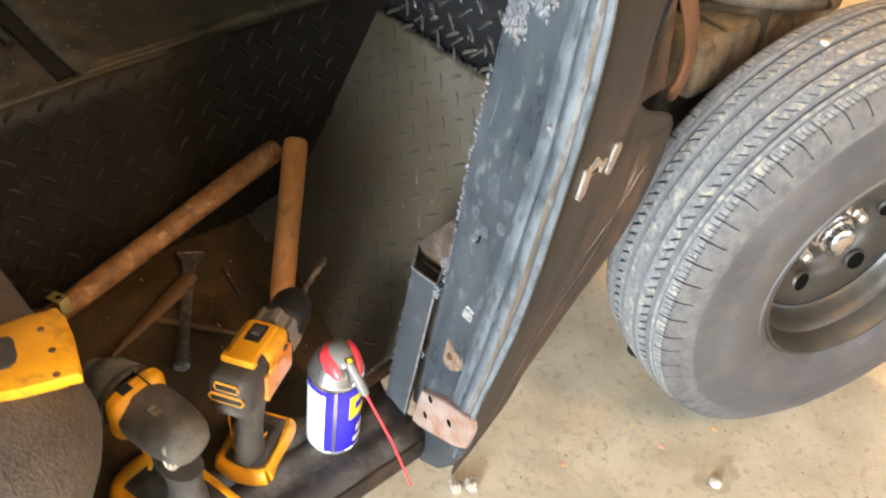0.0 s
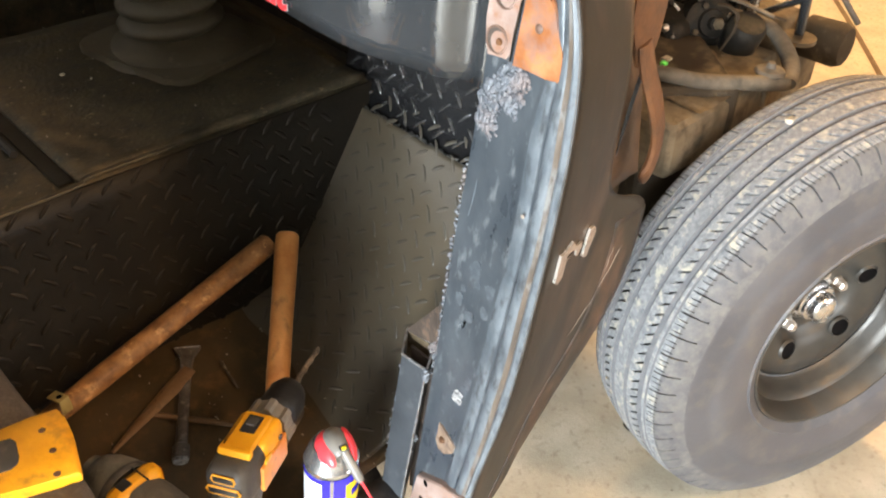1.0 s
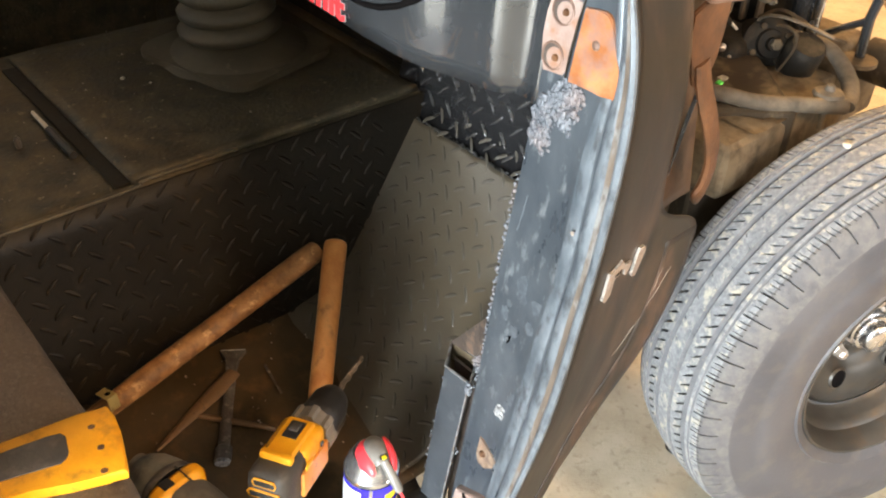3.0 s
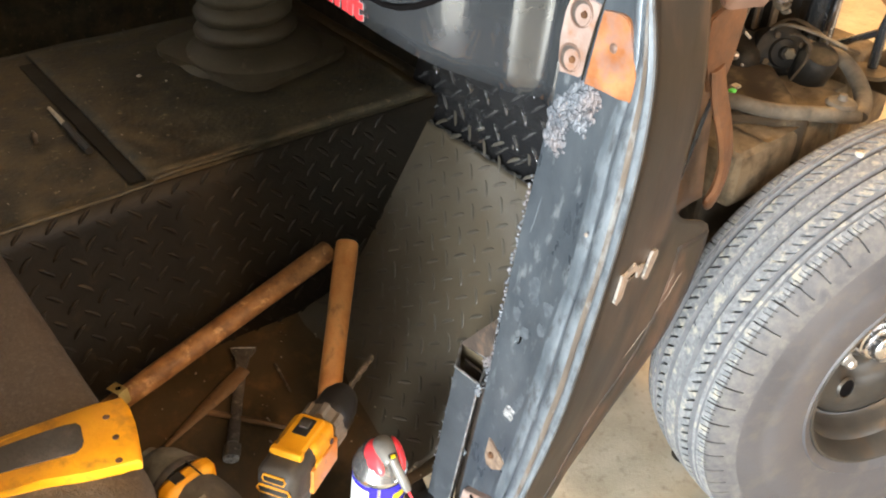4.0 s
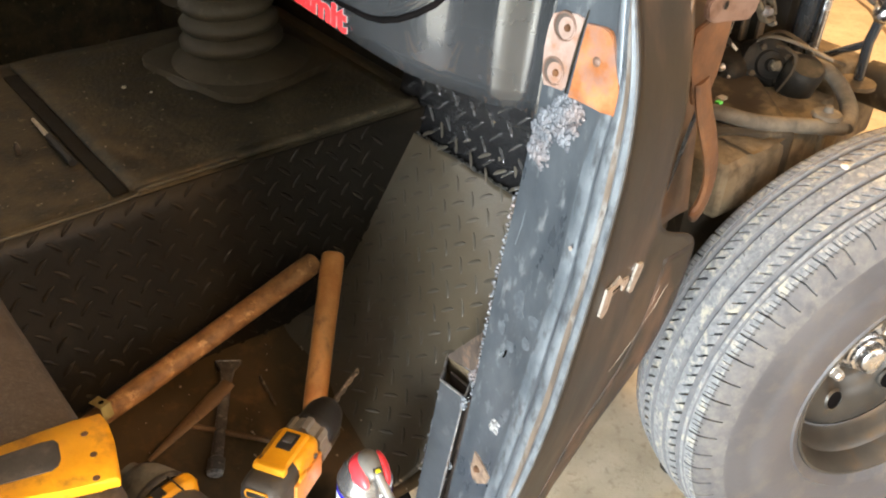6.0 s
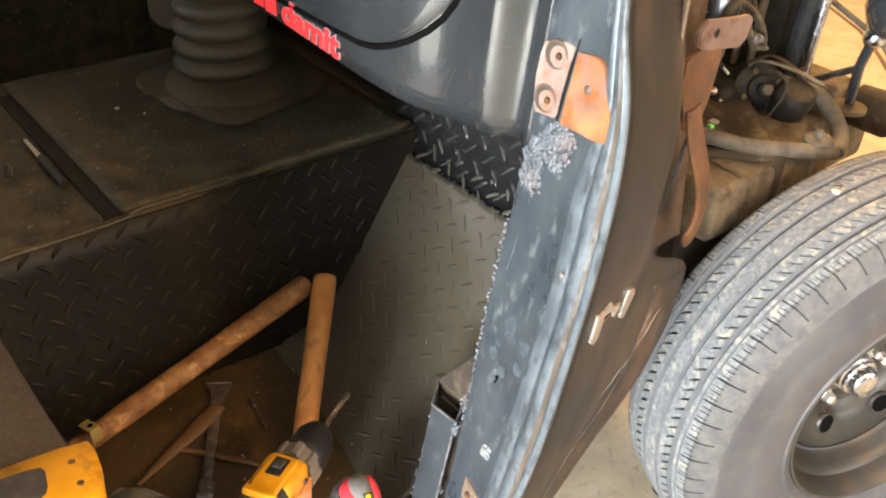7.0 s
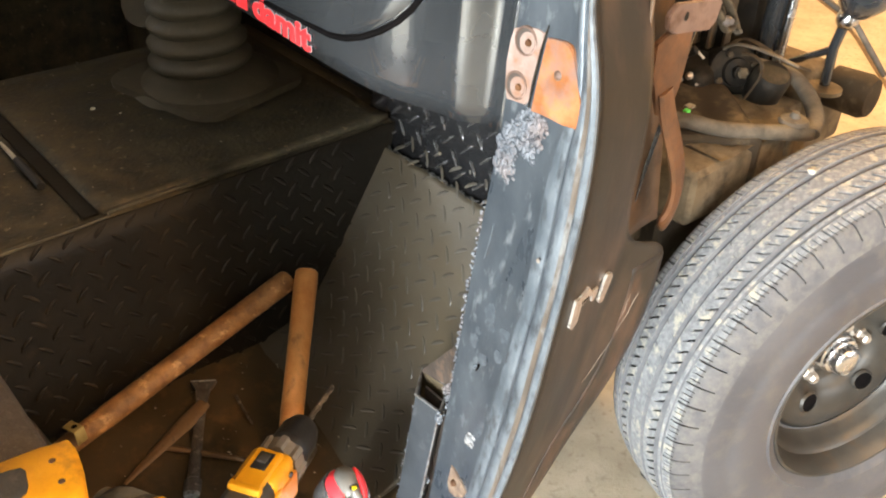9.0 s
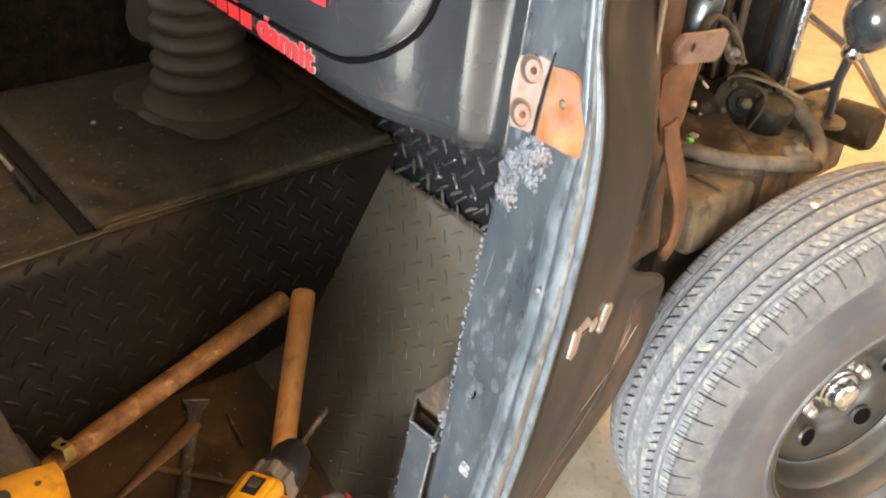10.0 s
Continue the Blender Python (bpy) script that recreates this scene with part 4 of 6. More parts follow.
part("glove_box_gap", sweep([(x, dash_y(x, z) - 0.0008, z) for x, z in ring] + [(ring[0][0], dash_y(*ring[0]) - 0.0008, ring[0][1])], 0.0034, 8), M["hole"], box_door)

# red lettering: the readable end in letters, the rest as bars
def lettering(body, x, z, size, depth, material, name, bold, y):
    cu = bpy.data.curves.new(name, "FONT")
    cu.body, cu.size, cu.extrude, cu.offset = body, size, depth, bold
    tmp = bpy.data.objects.new(name, cu)
    scene.collection.objects.link(tmp)
    bpy.context.view_layer.update()
    me = bpy.data.meshes.new_from_object(tmp.evaluated_get(bpy.context.evaluated_depsgraph_get()))
    bpy.data.objects.remove(tmp)
    bm = bmesh.new()
    bm.from_mesh(me)
    q = Matrix.Translation((x, y, z)) @ Matrix.Rotation(radians(90), 4, "X") @ Matrix.Rotation(-0.055, 4, "Z") @ Matrix.Diagonal((1.36, 1.0, 1, 1))
    return part(name, bm, material, dash, m=q, smooth=0)


lettering("damit", -0.844, 1.0235, 0.0365, 0.0004, M["sticker_edge"], "sticker_backing", 0.0021, 0.4992)
lettering("damit", -0.844, 1.0235, 0.0365, 0.0006, M["sticker_red"], "sticker_letters", 0.0014, 0.4984)
for k in range(4):
    part("sticker_bar", box((-0.950 + k * 0.0275, 0.4985, 1.0405 - 0.0016 * k - 0.002 * (k % 2)), (0.024, 0.0012, 0.023 - 0.004 * (k % 2)), 0.0005), M["sticker_red"], dash)
part("sticker_bar", box((-0.750, dash_y(-0.75, 1.10) - 0.003, 1.1005), (0.078, 0.002, 0.017), 0.0005), M["sticker_red"], box_door)

# shifter boot on the tunnel
boot = [(0.0, 0.125), (0.012, 0.118), (0.02, 0.09)]
for k in range(6):
    h = 0.03 + k * 0.030
    r = 0.080 - k * 0.004
    boot += [(h, r * 0.90), (h + 0.008, r * 1.03), (h + 0.017, r * 1.05), (h + 0.025, r * 0.95)]
boot += [(0.215, 0.04), (0.22, 0.0)]
part("shifter_boot", lathe(boot, 40, m=frame_of((-1.275, 0.64, 0.754), (-0.06, -0.03, 1), (1, 0, 0))), M["rubber_boot"], car, "ribbed dusty rubber shifter boot", smooth=60)
part("boot_plate", prism(rounded(-0.125, 0.125, -0.115, 0.115, 0.04), 0.0, 0.012, Matrix.Translation((-1.265, 0.64, 0.754)) @ Matrix.Rotation(0.25, 4, "Z"), 0.004), M["rubber_boot"], car)
part("pedal_box", lathe([(0, 0), (0, 0.05), (0.07, 0.055), (0.08, 0.0)], 24, m=frame_of((-1.50, 0.70, 0.80), (0.3, -0.7, 0.5))), M["rubber_boot"], car, "round dark rubber boot beyond the tunnel")

# rest of the shell: left side, rear body, roof and cowl
part("firewall", box((-1.30, 0.93, 0.90), (1.36, 0.012, 0.62)), M["dark_steel"], car)
part("left_side", box((-1.98, 0.0, 0.75), (0.05, 2.6, 0.85), 0.01), M["tunnel"], car)
part("left_floor", box((-1.74, -0.1, 0.40), (0.46, 1.6, 0.02)), M["floor_pan"], car)
part("left_toe_board", box((-1.74, 0.80, 0.75), (0.50, 0.02, 0.75)), M["tunnel"], car)
# unseen cowl, hood, rear body and roof, added to block and shape light
part("cowl", box((-1.22, 0.72, 1.22), (1.45, 0.30, 0.03), 0.01), M["outer_paint"], car)
part("hood", box((-1.38, 1.30, 1.175), (1.14, 0.86, 0.03), 0.012), M["outer_paint"], car)
part("rear_side", box((-0.47, -0.74, 0.75), (0.05, 1.32, 0.85), 0.015), M["outer_paint"], car)
part("rear_bulkhead", box((-1.22, -1.38, 0.95), (1.5, 0.04, 1.3), 0.01), M["tunnel"], car)
part("roof", box((-1.22, -0.35, 1.83), (1.56, 2.1, 0.05), 0.02), M["outer_paint"], car)
part("rear_window_panel", box((-0.50, -0.86, 1.49), (0.03, 1.08, 0.64), 0.01), M["outer_paint"], car)

# rusty wing brace beside the panel's front edge
strap = smooth_path([(-0.503, 0.812, 0.975), (-0.50, 0.822, 0.94), (-0.497, 0.848, 0.885), (-0.496, 0.862, 0.845), (-0.495, 0.861, 0.815), (-0.494, 0.851, 0.795), (-0.494, 0.839, 0.786)], 6)
brace = part("wing_brace", sweep(strap, [0.0155] * (len(strap) - 5) + [0.0150, 0.0142, 0.0128, 0.0105, 0.0065], 10, flat=(1.1, 0.42), up=(1, 0.3, 0)), M["brown_rust"], car, "twisted rust-brown wing brace", smooth=25)


def side_plate(outline, x, t, name, material, parent, label=""):
    bm = bmesh.new()
    lo, hi = [bm.verts.new((x - t, y, z)) for y, z in outline], [bm.verts.new((x, y, z)) for y, z in outline]
    bm.faces.new(hi)
    bm.faces.new(lo[::-1])
    for i in range(len(lo)):
        j = (i + 1) % len(lo)
        bm.faces.new((lo[i], lo[j], hi[j], hi[i]))
    bmesh.ops.bevel(bm, geom=list(bm.edges), offset=0.0015, segments=2, affect="EDGES")
    return part(name, bm, material, parent, label)


side_plate([(0.783, 1.062), (0.787, 1.070), (0.796, 1.076), (0.834, 1.071), (0.872, 1.068), (0.878, 1.062), (0.873, 1.041), (0.862, 1.033), (0.836, 1.038), (0.80, 1.042), (0.786, 1.05)], -0.495, 0.007, "brace_tab", M["tab_rust"], brace, "dull pinkish rusty bracket tab")
side_plate([(0.777, 1.035), (0.799, 1.045), (0.841, 1.040), (0.838, 1.005), (0.834, 0.975), (0.830, 0.958), (0.818, 0.945), (0.802, 0.945), (0.790, 0.975), (0.778, 1.0)], -0.500, 0.006, "brace_plate", M["brown_rust"], brace)
part("hook", sweep(smooth_path([(-0.520, 0.860, 1.055), (-0.520, 0.872, 1.072), (-0.521, 0.895, 1.069), (-0.522, 0.925, 1.050), (-0.523, 0.946, 1.030), (-0.524, 0.958, 1.010), (-0.523, 0.942, 1.008), (-0.522, 0.925, 1.026), (-0.521, 0.905, 1.045)], 5), 0.006, 10, flat=(1, 0.6)), M["dusty_box"], brace, "bent dusty hook")
part("clip_nut", lathe([(0, 0.006), (0.005, 0.0065), (0.007, 0.005), (0.011, 0.004), (0.012, 0)], 10, m=frame_of((-0.520, 0.932, 1.022), (1, -0.2, 0.2))), M["rusty_dark"], brace, smooth=20)
part("tab_hole", lathe([(0, 0), (0, 0.005)], 14, m=frame_of((-0.4938, 0.812, 1.060), (1, 0.15, 0))), M["dark_steel"], brace)
bm = sheet(lambda u, v: (-0.4565 - 0.080 * (1 - (1 - u) ** 2.2) - 0.002 * math.sin(v * math.pi * 3), 0.696 + u * (0.148 + 0.05 * max(0.0, 1 - v / 0.42) ** 0.5), 0.758 + v * 0.46), 10, 30)
part("inner_panel", bm, M["recess"], car, "rust-brown inner wing panel", smooth=60, thick=0.003)
part("drain_hole", lathe([(0, 0), (0, 0.007)], 14, m=frame_of((-0.517, 0.742, 0.872), (1, 0.4, 0)) @ Matrix.Diagonal((1, 0.6, 1.5, 1))), M["hole"], car)

# badge on the side panel
def badge_slab(outline, name, material, parent, proud, label=""):
    """A flat piece cut to (y, z) points, standing proud of the panel, with bright edge walls."""
    bm = bmesh.new()
    lo = [bm.verts.new((side_x(y, z) + 0.0006, y, z)) for y, z in outline]
    hi = [bm.verts.new((side_x(y, z) + proud, y, z)) for y, z in outline]
    bm.faces.new(hi)
    for i in range(len(lo)):
        j = (i + 1) % len(lo)
        f = bm.faces.new((lo[i], lo[j], hi[j], hi[i]))
        f.material_index = 1
    return part(name, bm, [material, M["badge"]], parent, label, smooth=0)


emblem = badge_slab([(0.594, 0.7975), (0.6016, 0.790), (0.6125, 0.794), (0.6135, 0.812), (0.6055, 0.829), (0.5965, 0.8325)], "badge", M["badge_face"], car, 0.004, "worn bright zigzag emblem on the side panel")
badge_slab([(0.6055, 0.829), (0.6135, 0.812), (0.634, 0.8155), (0.6395, 0.8165), (0.631, 0.826), (0.6257, 0.832)], "badge_arm", M["badge_face"], emblem, 0.0034)
badge_slab([(0.6425, 0.8015), (0.6475, 0.798), (0.655, 0.806), (0.655, 0.813), (0.645, 0.8165), (0.6395, 0.8165), (0.634, 0.8135), (0.641, 0.8105)], "badge_arm", M["badge_face"], emblem, 0.003)
badge_slab([(0.6635, 0.787), (0.6690, 0.7815), (0.6765, 0.7785), (0.6895, 0.806), (0.686, 0.8135), (0.6815, 0.8175), (0.671, 0.8205), (0.6670, 0.812)], "badge_arm", M["badge_face"], emblem, 0.004)
badge_slab([(0.6135, 0.8165), (0.6300, 0.8160), (0.6285, 0.8195), (0.6120, 0.8210)], "badge_crack", M["hole"], emblem, 0.0038)

# ---- front wheel ----
WC = Matrix.Translation((-0.3286, 1.2776, 0.400)) @ Matrix.Rotation(radians(-18.6), 4, "Z")
wheel = part("wheel", lathe([(-0.18, 0.0), (-0.18, 0.06), (-0.15, 0.075), (-0.12, 0.06), (-0.12, 0.0)], 24, m=WC), M["dark_steel"], car, "front wheel turned outward")
TX, R0 = -0.080, 0.386


def tyre_mesh():
    """Ribs, grooves and cross cuts all round: long shoulder cuts, short ones between them, hooked cuts in the ribs beside the centre."""
    half, blocks = 0.086, 66
    step = math.tau / blocks
    crown = lambda x: R0 - 0.011 * (abs(x) / half) ** 2.4
    prof = [(-0.092, 0.188, 2, 0), (-0.101, 0.198, 2, 0), (-0.107, 0.210, 2, 0), (-0.1085, 0.2125, 2, 0), (-0.1055, 0.2155, 2, 0), (-0.111, 0.235, 2, 0), (-0.1145, 0.262, 2, 0), (-0.1150, 0.285, 2, 0), (-0.1130, 0.288, 2, 0), (-0.113, 0.30, 2, 0), (-0.106, 0.335, 2, 0), (-0.100, 0.353, 4, 0), (-0.0975, 0.3585, 4, 1), (-0.0925, 0.367, 4, 1)]
    for f, cut in ((0.0, 1), (0.16, 3), (0.32, 3), (0.48, 3), (0.62, 1)):
        x = -half + f * 0.029
        prof.append((x, crown(x), 4 if f < 0.3 else 0, cut))
    for f, deep in ((0.68, 0), (0.72, 0.0035), (0.77, 0.0035), (0.81, 0), (1.0, 0)):
        x = -half + f * 0.029
        prof.append((x, crown(x) - deep, 1 if deep else 0, 0))
    prof += [(-0.0554, crown(0.057) - 0.0085, 1, 0), (-0.0486, crown(0.047) - 0.0085, 1, 0)]
    for f in (0.0, 0.15, 0.3, 0.42, 0.55, 0.7, 1.0):
        x = -0.047 + f * 0.025
        prof.append((x, crown(x), 0, 4 if f < 0.6 else 0))
    prof += [(-0.0204, crown(0.022) - 0.0085, 1, 0), (-0.0146, crown(0.013) - 0.0085, 1, 0)]
    prof += [(x, crown(x), 0, c) for x, c in ((-0.013, 8), (-0.009, 8), (-0.006, 0))]
    prof += [(-x, r, m, c) for x, r, m, c in prof[::-1]]
    slots = ((0.0, 1, 0.034), (0.15, 4, 0.055), (0.30, 2, 0.018), (0.42, 8, 0.020), (0.53, 2, 0.018), (0.66, 4, 0.055), (0.81, 2, 0.018))
    depth = {1: 0.0065, 2: 0.0030, 4: 0.0060, 8: 0.0025}
    jig = random.Random(8)
    edges = np.cumsum([jig.choice((0.9, 1.0, 1.1)) for b in range(blocks)])
    edges = [0.0] + list(edges / edges[-1] * math.tau)
    angles = []
    for b in range(blocks):
        span = edges[b + 1] - edges[b]
        for f, kind, w in slots:
            angles += [(edges[b] + span * (f + d), k) for d, k in ((-w - 0.008, 0), (-w, kind), (w, kind), (w + 0.008, 0))]

    def skew(x):
        a = min(abs(x), half)
        lean = 0.55 * step * math.sin(math.copysign(a, x) / half * 2.2)
        if 0.0215 < a < 0.0475:
            lean -= math.copysign(0.62 * step * ((a - 0.022) / 0.025) ** 1.3, x)
        return lean

    n, na = len(prof), len(angles)
    lean = [skew(p[0]) for p in prof]
    verts, faces, mats = [], [], []
    for ang, kind in angles:
        for (x, r, mi, c), sk in zip(prof, lean):
            rr = r - (depth[kind] if kind & c else 0.0)
            verts.append((x + TX, rr * math.cos(ang + sk), rr * math.sin(ang + sk)))
    for i in range(na):
        j = (i + 1) % na
        kind = angles[i][1] & angles[j][1]
        for k in range(n - 1):
            faces.append((i * n + k, i * n + k + 1, j * n + k + 1, j * n + k))
            m0, m1 = prof[k][2], prof[k + 1][2]
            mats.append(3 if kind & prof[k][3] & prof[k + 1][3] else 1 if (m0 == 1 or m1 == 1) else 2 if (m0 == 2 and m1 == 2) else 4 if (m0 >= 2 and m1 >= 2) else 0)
    return verts, faces, mats


tv, tf, tm = tyre_mesh()
pts = []
for p in tv:
    q = WC @ Vector(p)
    q.z = max(q.z, GROUND + 0.001)
    pts.append(tuple(q))
me = bpy.data.meshes.new("tyre")
me.from_pydata(pts, [], tf)
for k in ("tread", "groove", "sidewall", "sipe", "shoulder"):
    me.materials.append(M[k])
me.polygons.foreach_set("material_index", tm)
me.shade_smooth()
me.set_sharp_from_angle(angle=radians(38))
tyre = new("tyre", me)
tyre.parent = wheel
tagged(tyre, "dusty all-season tyre with mud in its tread")

WR = WC @ Matrix.Translation((0.0, -0.004, 0.004))
rim = [(-0.19, 0.183), (-0.03, 0.179), (0.004, 0.187), (0.014, 0.194), (0.020, 0.1965), (0.0235, 0.195), (0.023, 0.191), (0.016, 0.186), (0.004, 0.180), (-0.012, 0.177), (-0.016, 0.171), (-0.030, 0.166), (-0.044, 0.161), (-0.053, 0.157), (-0.055, 0.153), (-0.050, 0.148), (-0.047, 0.140), (-0.048, 0.120), (-0.054, 0.095), (-0.066, 0.080), (-0.078, 0.072), (-0.082, 0.060), (-0.082, 0.046), (-0.082, 0.0)]
part("rim", lathe(rim, 72, m=WR), M["rim"], wheel, "dark grey steel rim with round holes", smooth=40)
chip = bmesh.new()
bmesh.ops.create_icosphere(chip, subdivisions=2, radius=1.0)
for v in chip.verts:
    v.co *= 1 + 0.3 * noise.noise(v.co * 1.6)
part("dried_mud", chip, M["pale"], wheel, "pale chip of dried mud on the tread", m=Matrix.Translation((-0.471, 1.168, 0.762)) @ Matrix.Diagonal((0.007, 0.005, 0.004, 1)))
part("rim_groove", lathe([(-0.0545, 0.1575), (-0.0535, 0.155), (-0.0535, 0.152), (-0.0495, 0.1485)], 72, m=WR @ Matrix.Translation((0.0012, 0, 0))), M["sipe"], wheel, "dark seam round the disc")
for k in range(5):
    a = radians(-118 + 72 * k)
    q = WR @ frame_of((-0.0520, 0.0965 * math.cos(a), 0.0965 * math.sin(a)), (1, -0.24 * math.cos(a), -0.24 * math.sin(a)), (0, math.cos(a), math.sin(a)))
    part("rim_hole", lathe([(0.001, 0.0), (0.001, 0.0150), (0.0025, 0.0165)], 24, m=q), M["hole"], wheel)
    part("rim_hole_edge", lathe([(0.0008, 0.0160), (0.0032, 0.0170), (0.0030, 0.0180), (-0.001, 0.0205)], 24, m=q), M["rim"], wheel)
    a = radians(160 + 72 * k)
    q = WR @ frame_of((-0.081, 0.058 * math.cos(a), 0.058 * math.sin(a)), (1, 0, 0), (0, 0, 1))
    part("lug_nut", lathe([(0.0, 0.0125), (0.004, 0.0125), (0.007, 0.0105), (0.017, 0.0100), (0.021, 0.007), (0.0215, 0.0)], 6, m=q), M["brass_nut"], wheel, smooth=20)
hub = lathe([(-0.083, 0.046), (-0.078, 0.0455), (-0.075, 0.038), (-0.064, 0.0365), (-0.062, 0.033), (-0.056, 0.033), (-0.055, 0.0275), (-0.045, 0.0275), (-0.040, 0.025), (-0.036, 0.019), (-0.0345, 0.010), (-0.034, 0.0)], 36, m=WR)
part("hub_cap", hub, M["chrome"], wheel, "pitted chrome locking hub", smooth=30)

# ---- steering and chassis parts ahead of the body ----
part("frame_rail", box((-0.80, 1.42, 0.55), (0.09, 0.95, 0.14), 0.012), M["dirty_steel"], car, "dusty frame rail")
blk = bmesh.new()
box((0, 0, 0), (0.150, 0.22, 0.36), 0.016, 3, m=Matrix.Translation((-0.733, 1.276, 0.553)) @ Matrix.Rotation(radians(51), 4, "Z"), bm=blk)
part("inner_box", blk, M["dusty_box"], car, "dusty brown inner-wing box")
part("tie_rod", sweep(smooth_path([(-0.86, 1.065, 0.745), (-0.7155, 1.167, 0.750), (-0.653, 1.220, 0.740), (-0.600, 1.296, 0.733), (-0.569, 1.347, 0.728)], 6), 0.0128, 16), M["grey_arm"], car, "dusty grey steering rod")
part("steering_arm", sweep(smooth_path([(-0.569, 1.347, 0.728), (-0.592, 1.398, 0.735), (-0.640, 1.448, 0.745), (-0.690, 1.480, 0.752), (-0.733, 1.473, 0.755), (-0.79, 1.43, 0.765)], 6), 0.0150, 14, flat=(1, 0.75)), M["grey_arm"], car, "curved grey steering arm")
part("ball_joint", lathe([(0, 0.022), (0.006, 0.026), (0.011, 0.022), (0.014, 0.009), (0.022, 0.006), (0.023, 0)], 20, m=frame_of((-0.596, 1.334, 0.737), (0, 0, 1), (1, 0, 0))), M["grey_arm"], car, "greasy ball joint")
part("ball_stud", sweep([(-0.596, 1.334, 0.73), (-0.594, 1.336, 0.68)], 0.006, 8, up=(1, 0, 0)), M["dirty_steel"], car)
pq = frame_of((-0.762, 1.41, 0.752), (0.72, -0.52, 0.30))
pump = part("steering_pump", lathe([(-0.09, 0), (-0.09, 0.030), (-0.07, 0.040), (-0.03, 0.043), (-0.012, 0.046), (-0.004, 0.046), (0.0, 0.040), (0.003, 0.026), (0.010, 0.024), (0.012, 0.012), (0.022, 0.011), (0.022, 0)], 28, m=pq), M["dark_steel"], car, "greasy black steering pump")
for a in (0.4, 2.0, 3.6, 5.2):
    part("pump_bolt", lathe([(0.0, 0.006), (0.006, 0.006), (0.007, 0)], 6, m=pq @ Matrix.Translation((0.001, 0.034 * math.cos(a), 0.034 * math.sin(a)))), M["dusty_box"], pump, smooth=20)
part("pump_reservoir", lathe([(-0.05, 0), (-0.05, 0.026), (-0.03, 0.033), (0.02, 0.034), (0.03, 0.028), (0.033, 0)], 24, m=frame_of((-0.705, 1.425, 0.745), (0.35, -0.2, 0.9), (1, 0, 0))), M["dark_steel"], car, "dark dusty canister")
part("steering_gear_body", box((-0.86, 1.39, 0.70), (0.16, 0.12, 0.12), 0.03, 4), M["dark_steel"], car)
part("gear_bracket", sweep(smooth_path([(-0.80, 1.42, 0.785), (-0.775, 1.44, 0.803), (-0.735, 1.44, 0.800), (-0.700, 1.45, 0.785), (-0.66, 1.48, 0.772)], 5), 0.005, 8, flat=(1.4, 0.35)), M["dusty_box"], car, "thin bent bracket")
part("pump_nut", lathe([(0.0, 0.0105), (0.010, 0.0105), (0.012, 0.007), (0.012, 0.0)], 6, m=pq @ Matrix.Translation((0.016, 0.004, 0.0))), M["dirty_steel"], pump, "dusty hexagon nut", smooth=20)
# dust caked on the ledge below the pump, with bits of gravel in it
cake = sheet(lambda u, v: (-0.86 + u * 0.25, 1.165 + v * 0.22, 0.716 + 0.010 * max(0.0, noise.noise((u * 4, v * 4, 8)) + 0.2) + 0.004 * noise.noise((u * 15, v * 15, 2))), 40, 36)
part("dust_cake", cake, M["dirty_steel"], car, "caked brown dust on the crossmember", smooth=60)
gravel = bmesh.new()
for k in range(46):
    u, v, r = rng.random(), rng.random(), rng.uniform(0.0012, 0.0034)
    made = bmesh.ops.create_icosphere(gravel, subdivisions=1, radius=r)["verts"]
    bmesh.ops.scale(gravel, verts=made, vec=(rng.uniform(0.7, 1.5), 1, 0.6))
    bmesh.ops.translate(gravel, verts=made, vec=(-0.86 + u * 0.25, 1.18 + v * 0.20, 0.719 + 0.008 * rng.random()))
part("grit", gravel, M["dirty_steel"], car, "bits of grit in the dust", kind="stuff")
# cable ends hanging over the pump
for pts, r in (([(-0.805, 1.39, 0.905), (-0.788, 1.395, 0.868), (-0.776, 1.40, 0.845), (-0.768, 1.40, 0.830)], 0.0040), ([(-0.822, 1.39, 0.900), (-0.803, 1.395, 0.860), (-0.797, 1.395, 0.846), (-0.783, 1.40, 0.829)], 0.0036)):
    part("cable", sweep(smooth_path(pts, 5), r, 10, up=(1, 0, 0)), M["dusty_box"], car, "dusty dark cable end")
part("cable_lug", sweep(smooth_path([(-0.790, 1.397, 0.838), (-0.780, 1.40, 0.828), (-0.770, 1.40, 0.825), (-0.763, 1.40, 0.830)], 5), 0.0036, 10, up=(0, 1, 0)), M["grey_arm"], car, "pale cable lug")
# bent straps over the pump
part("pump_bracket", sweep(smooth_path([(-0.787, 1.40, 0.789), (-0.781, 1.40, 0.796), (-0.763, 1.40, 0.8056), (-0.729, 1.405, 0.808), (-0.689, 1.415, 0.802), (-0.659, 1.43, 0.792)], 5), 0.0052, 8, flat=(1.2, 0.5)), M["grey_arm"], car, "thin bent bracket over the pump")
part("crossmember", box((-0.86, 1.27, 0.665), (0.50, 0.34, 0.10), 0.02, 3), M["dirty_steel"], car, "dusty crossmember")
part("front_bumper", box((-1.225, 1.73, 0.63), (0.95, 0.10, 0.12), 0.03, 4), M["dirty_steel"], car, "dusty front bumper")
part("bumper_end", lathe([(-0.06, 0), (-0.06, 0.043), (0.01, 0.045), (0.024, 0.038), (0.028, 0)], 28, m=frame_of((-0.672, 1.75, 0.648), (1, 0.05, 0.02))), M["dusty_box"], car, "dusty round bumper end")
part("radiator", box((-1.22, 1.60, 0.92), (0.76, 0.05, 0.52), 0.006), M["dark_steel"], car, "dark radiator core")
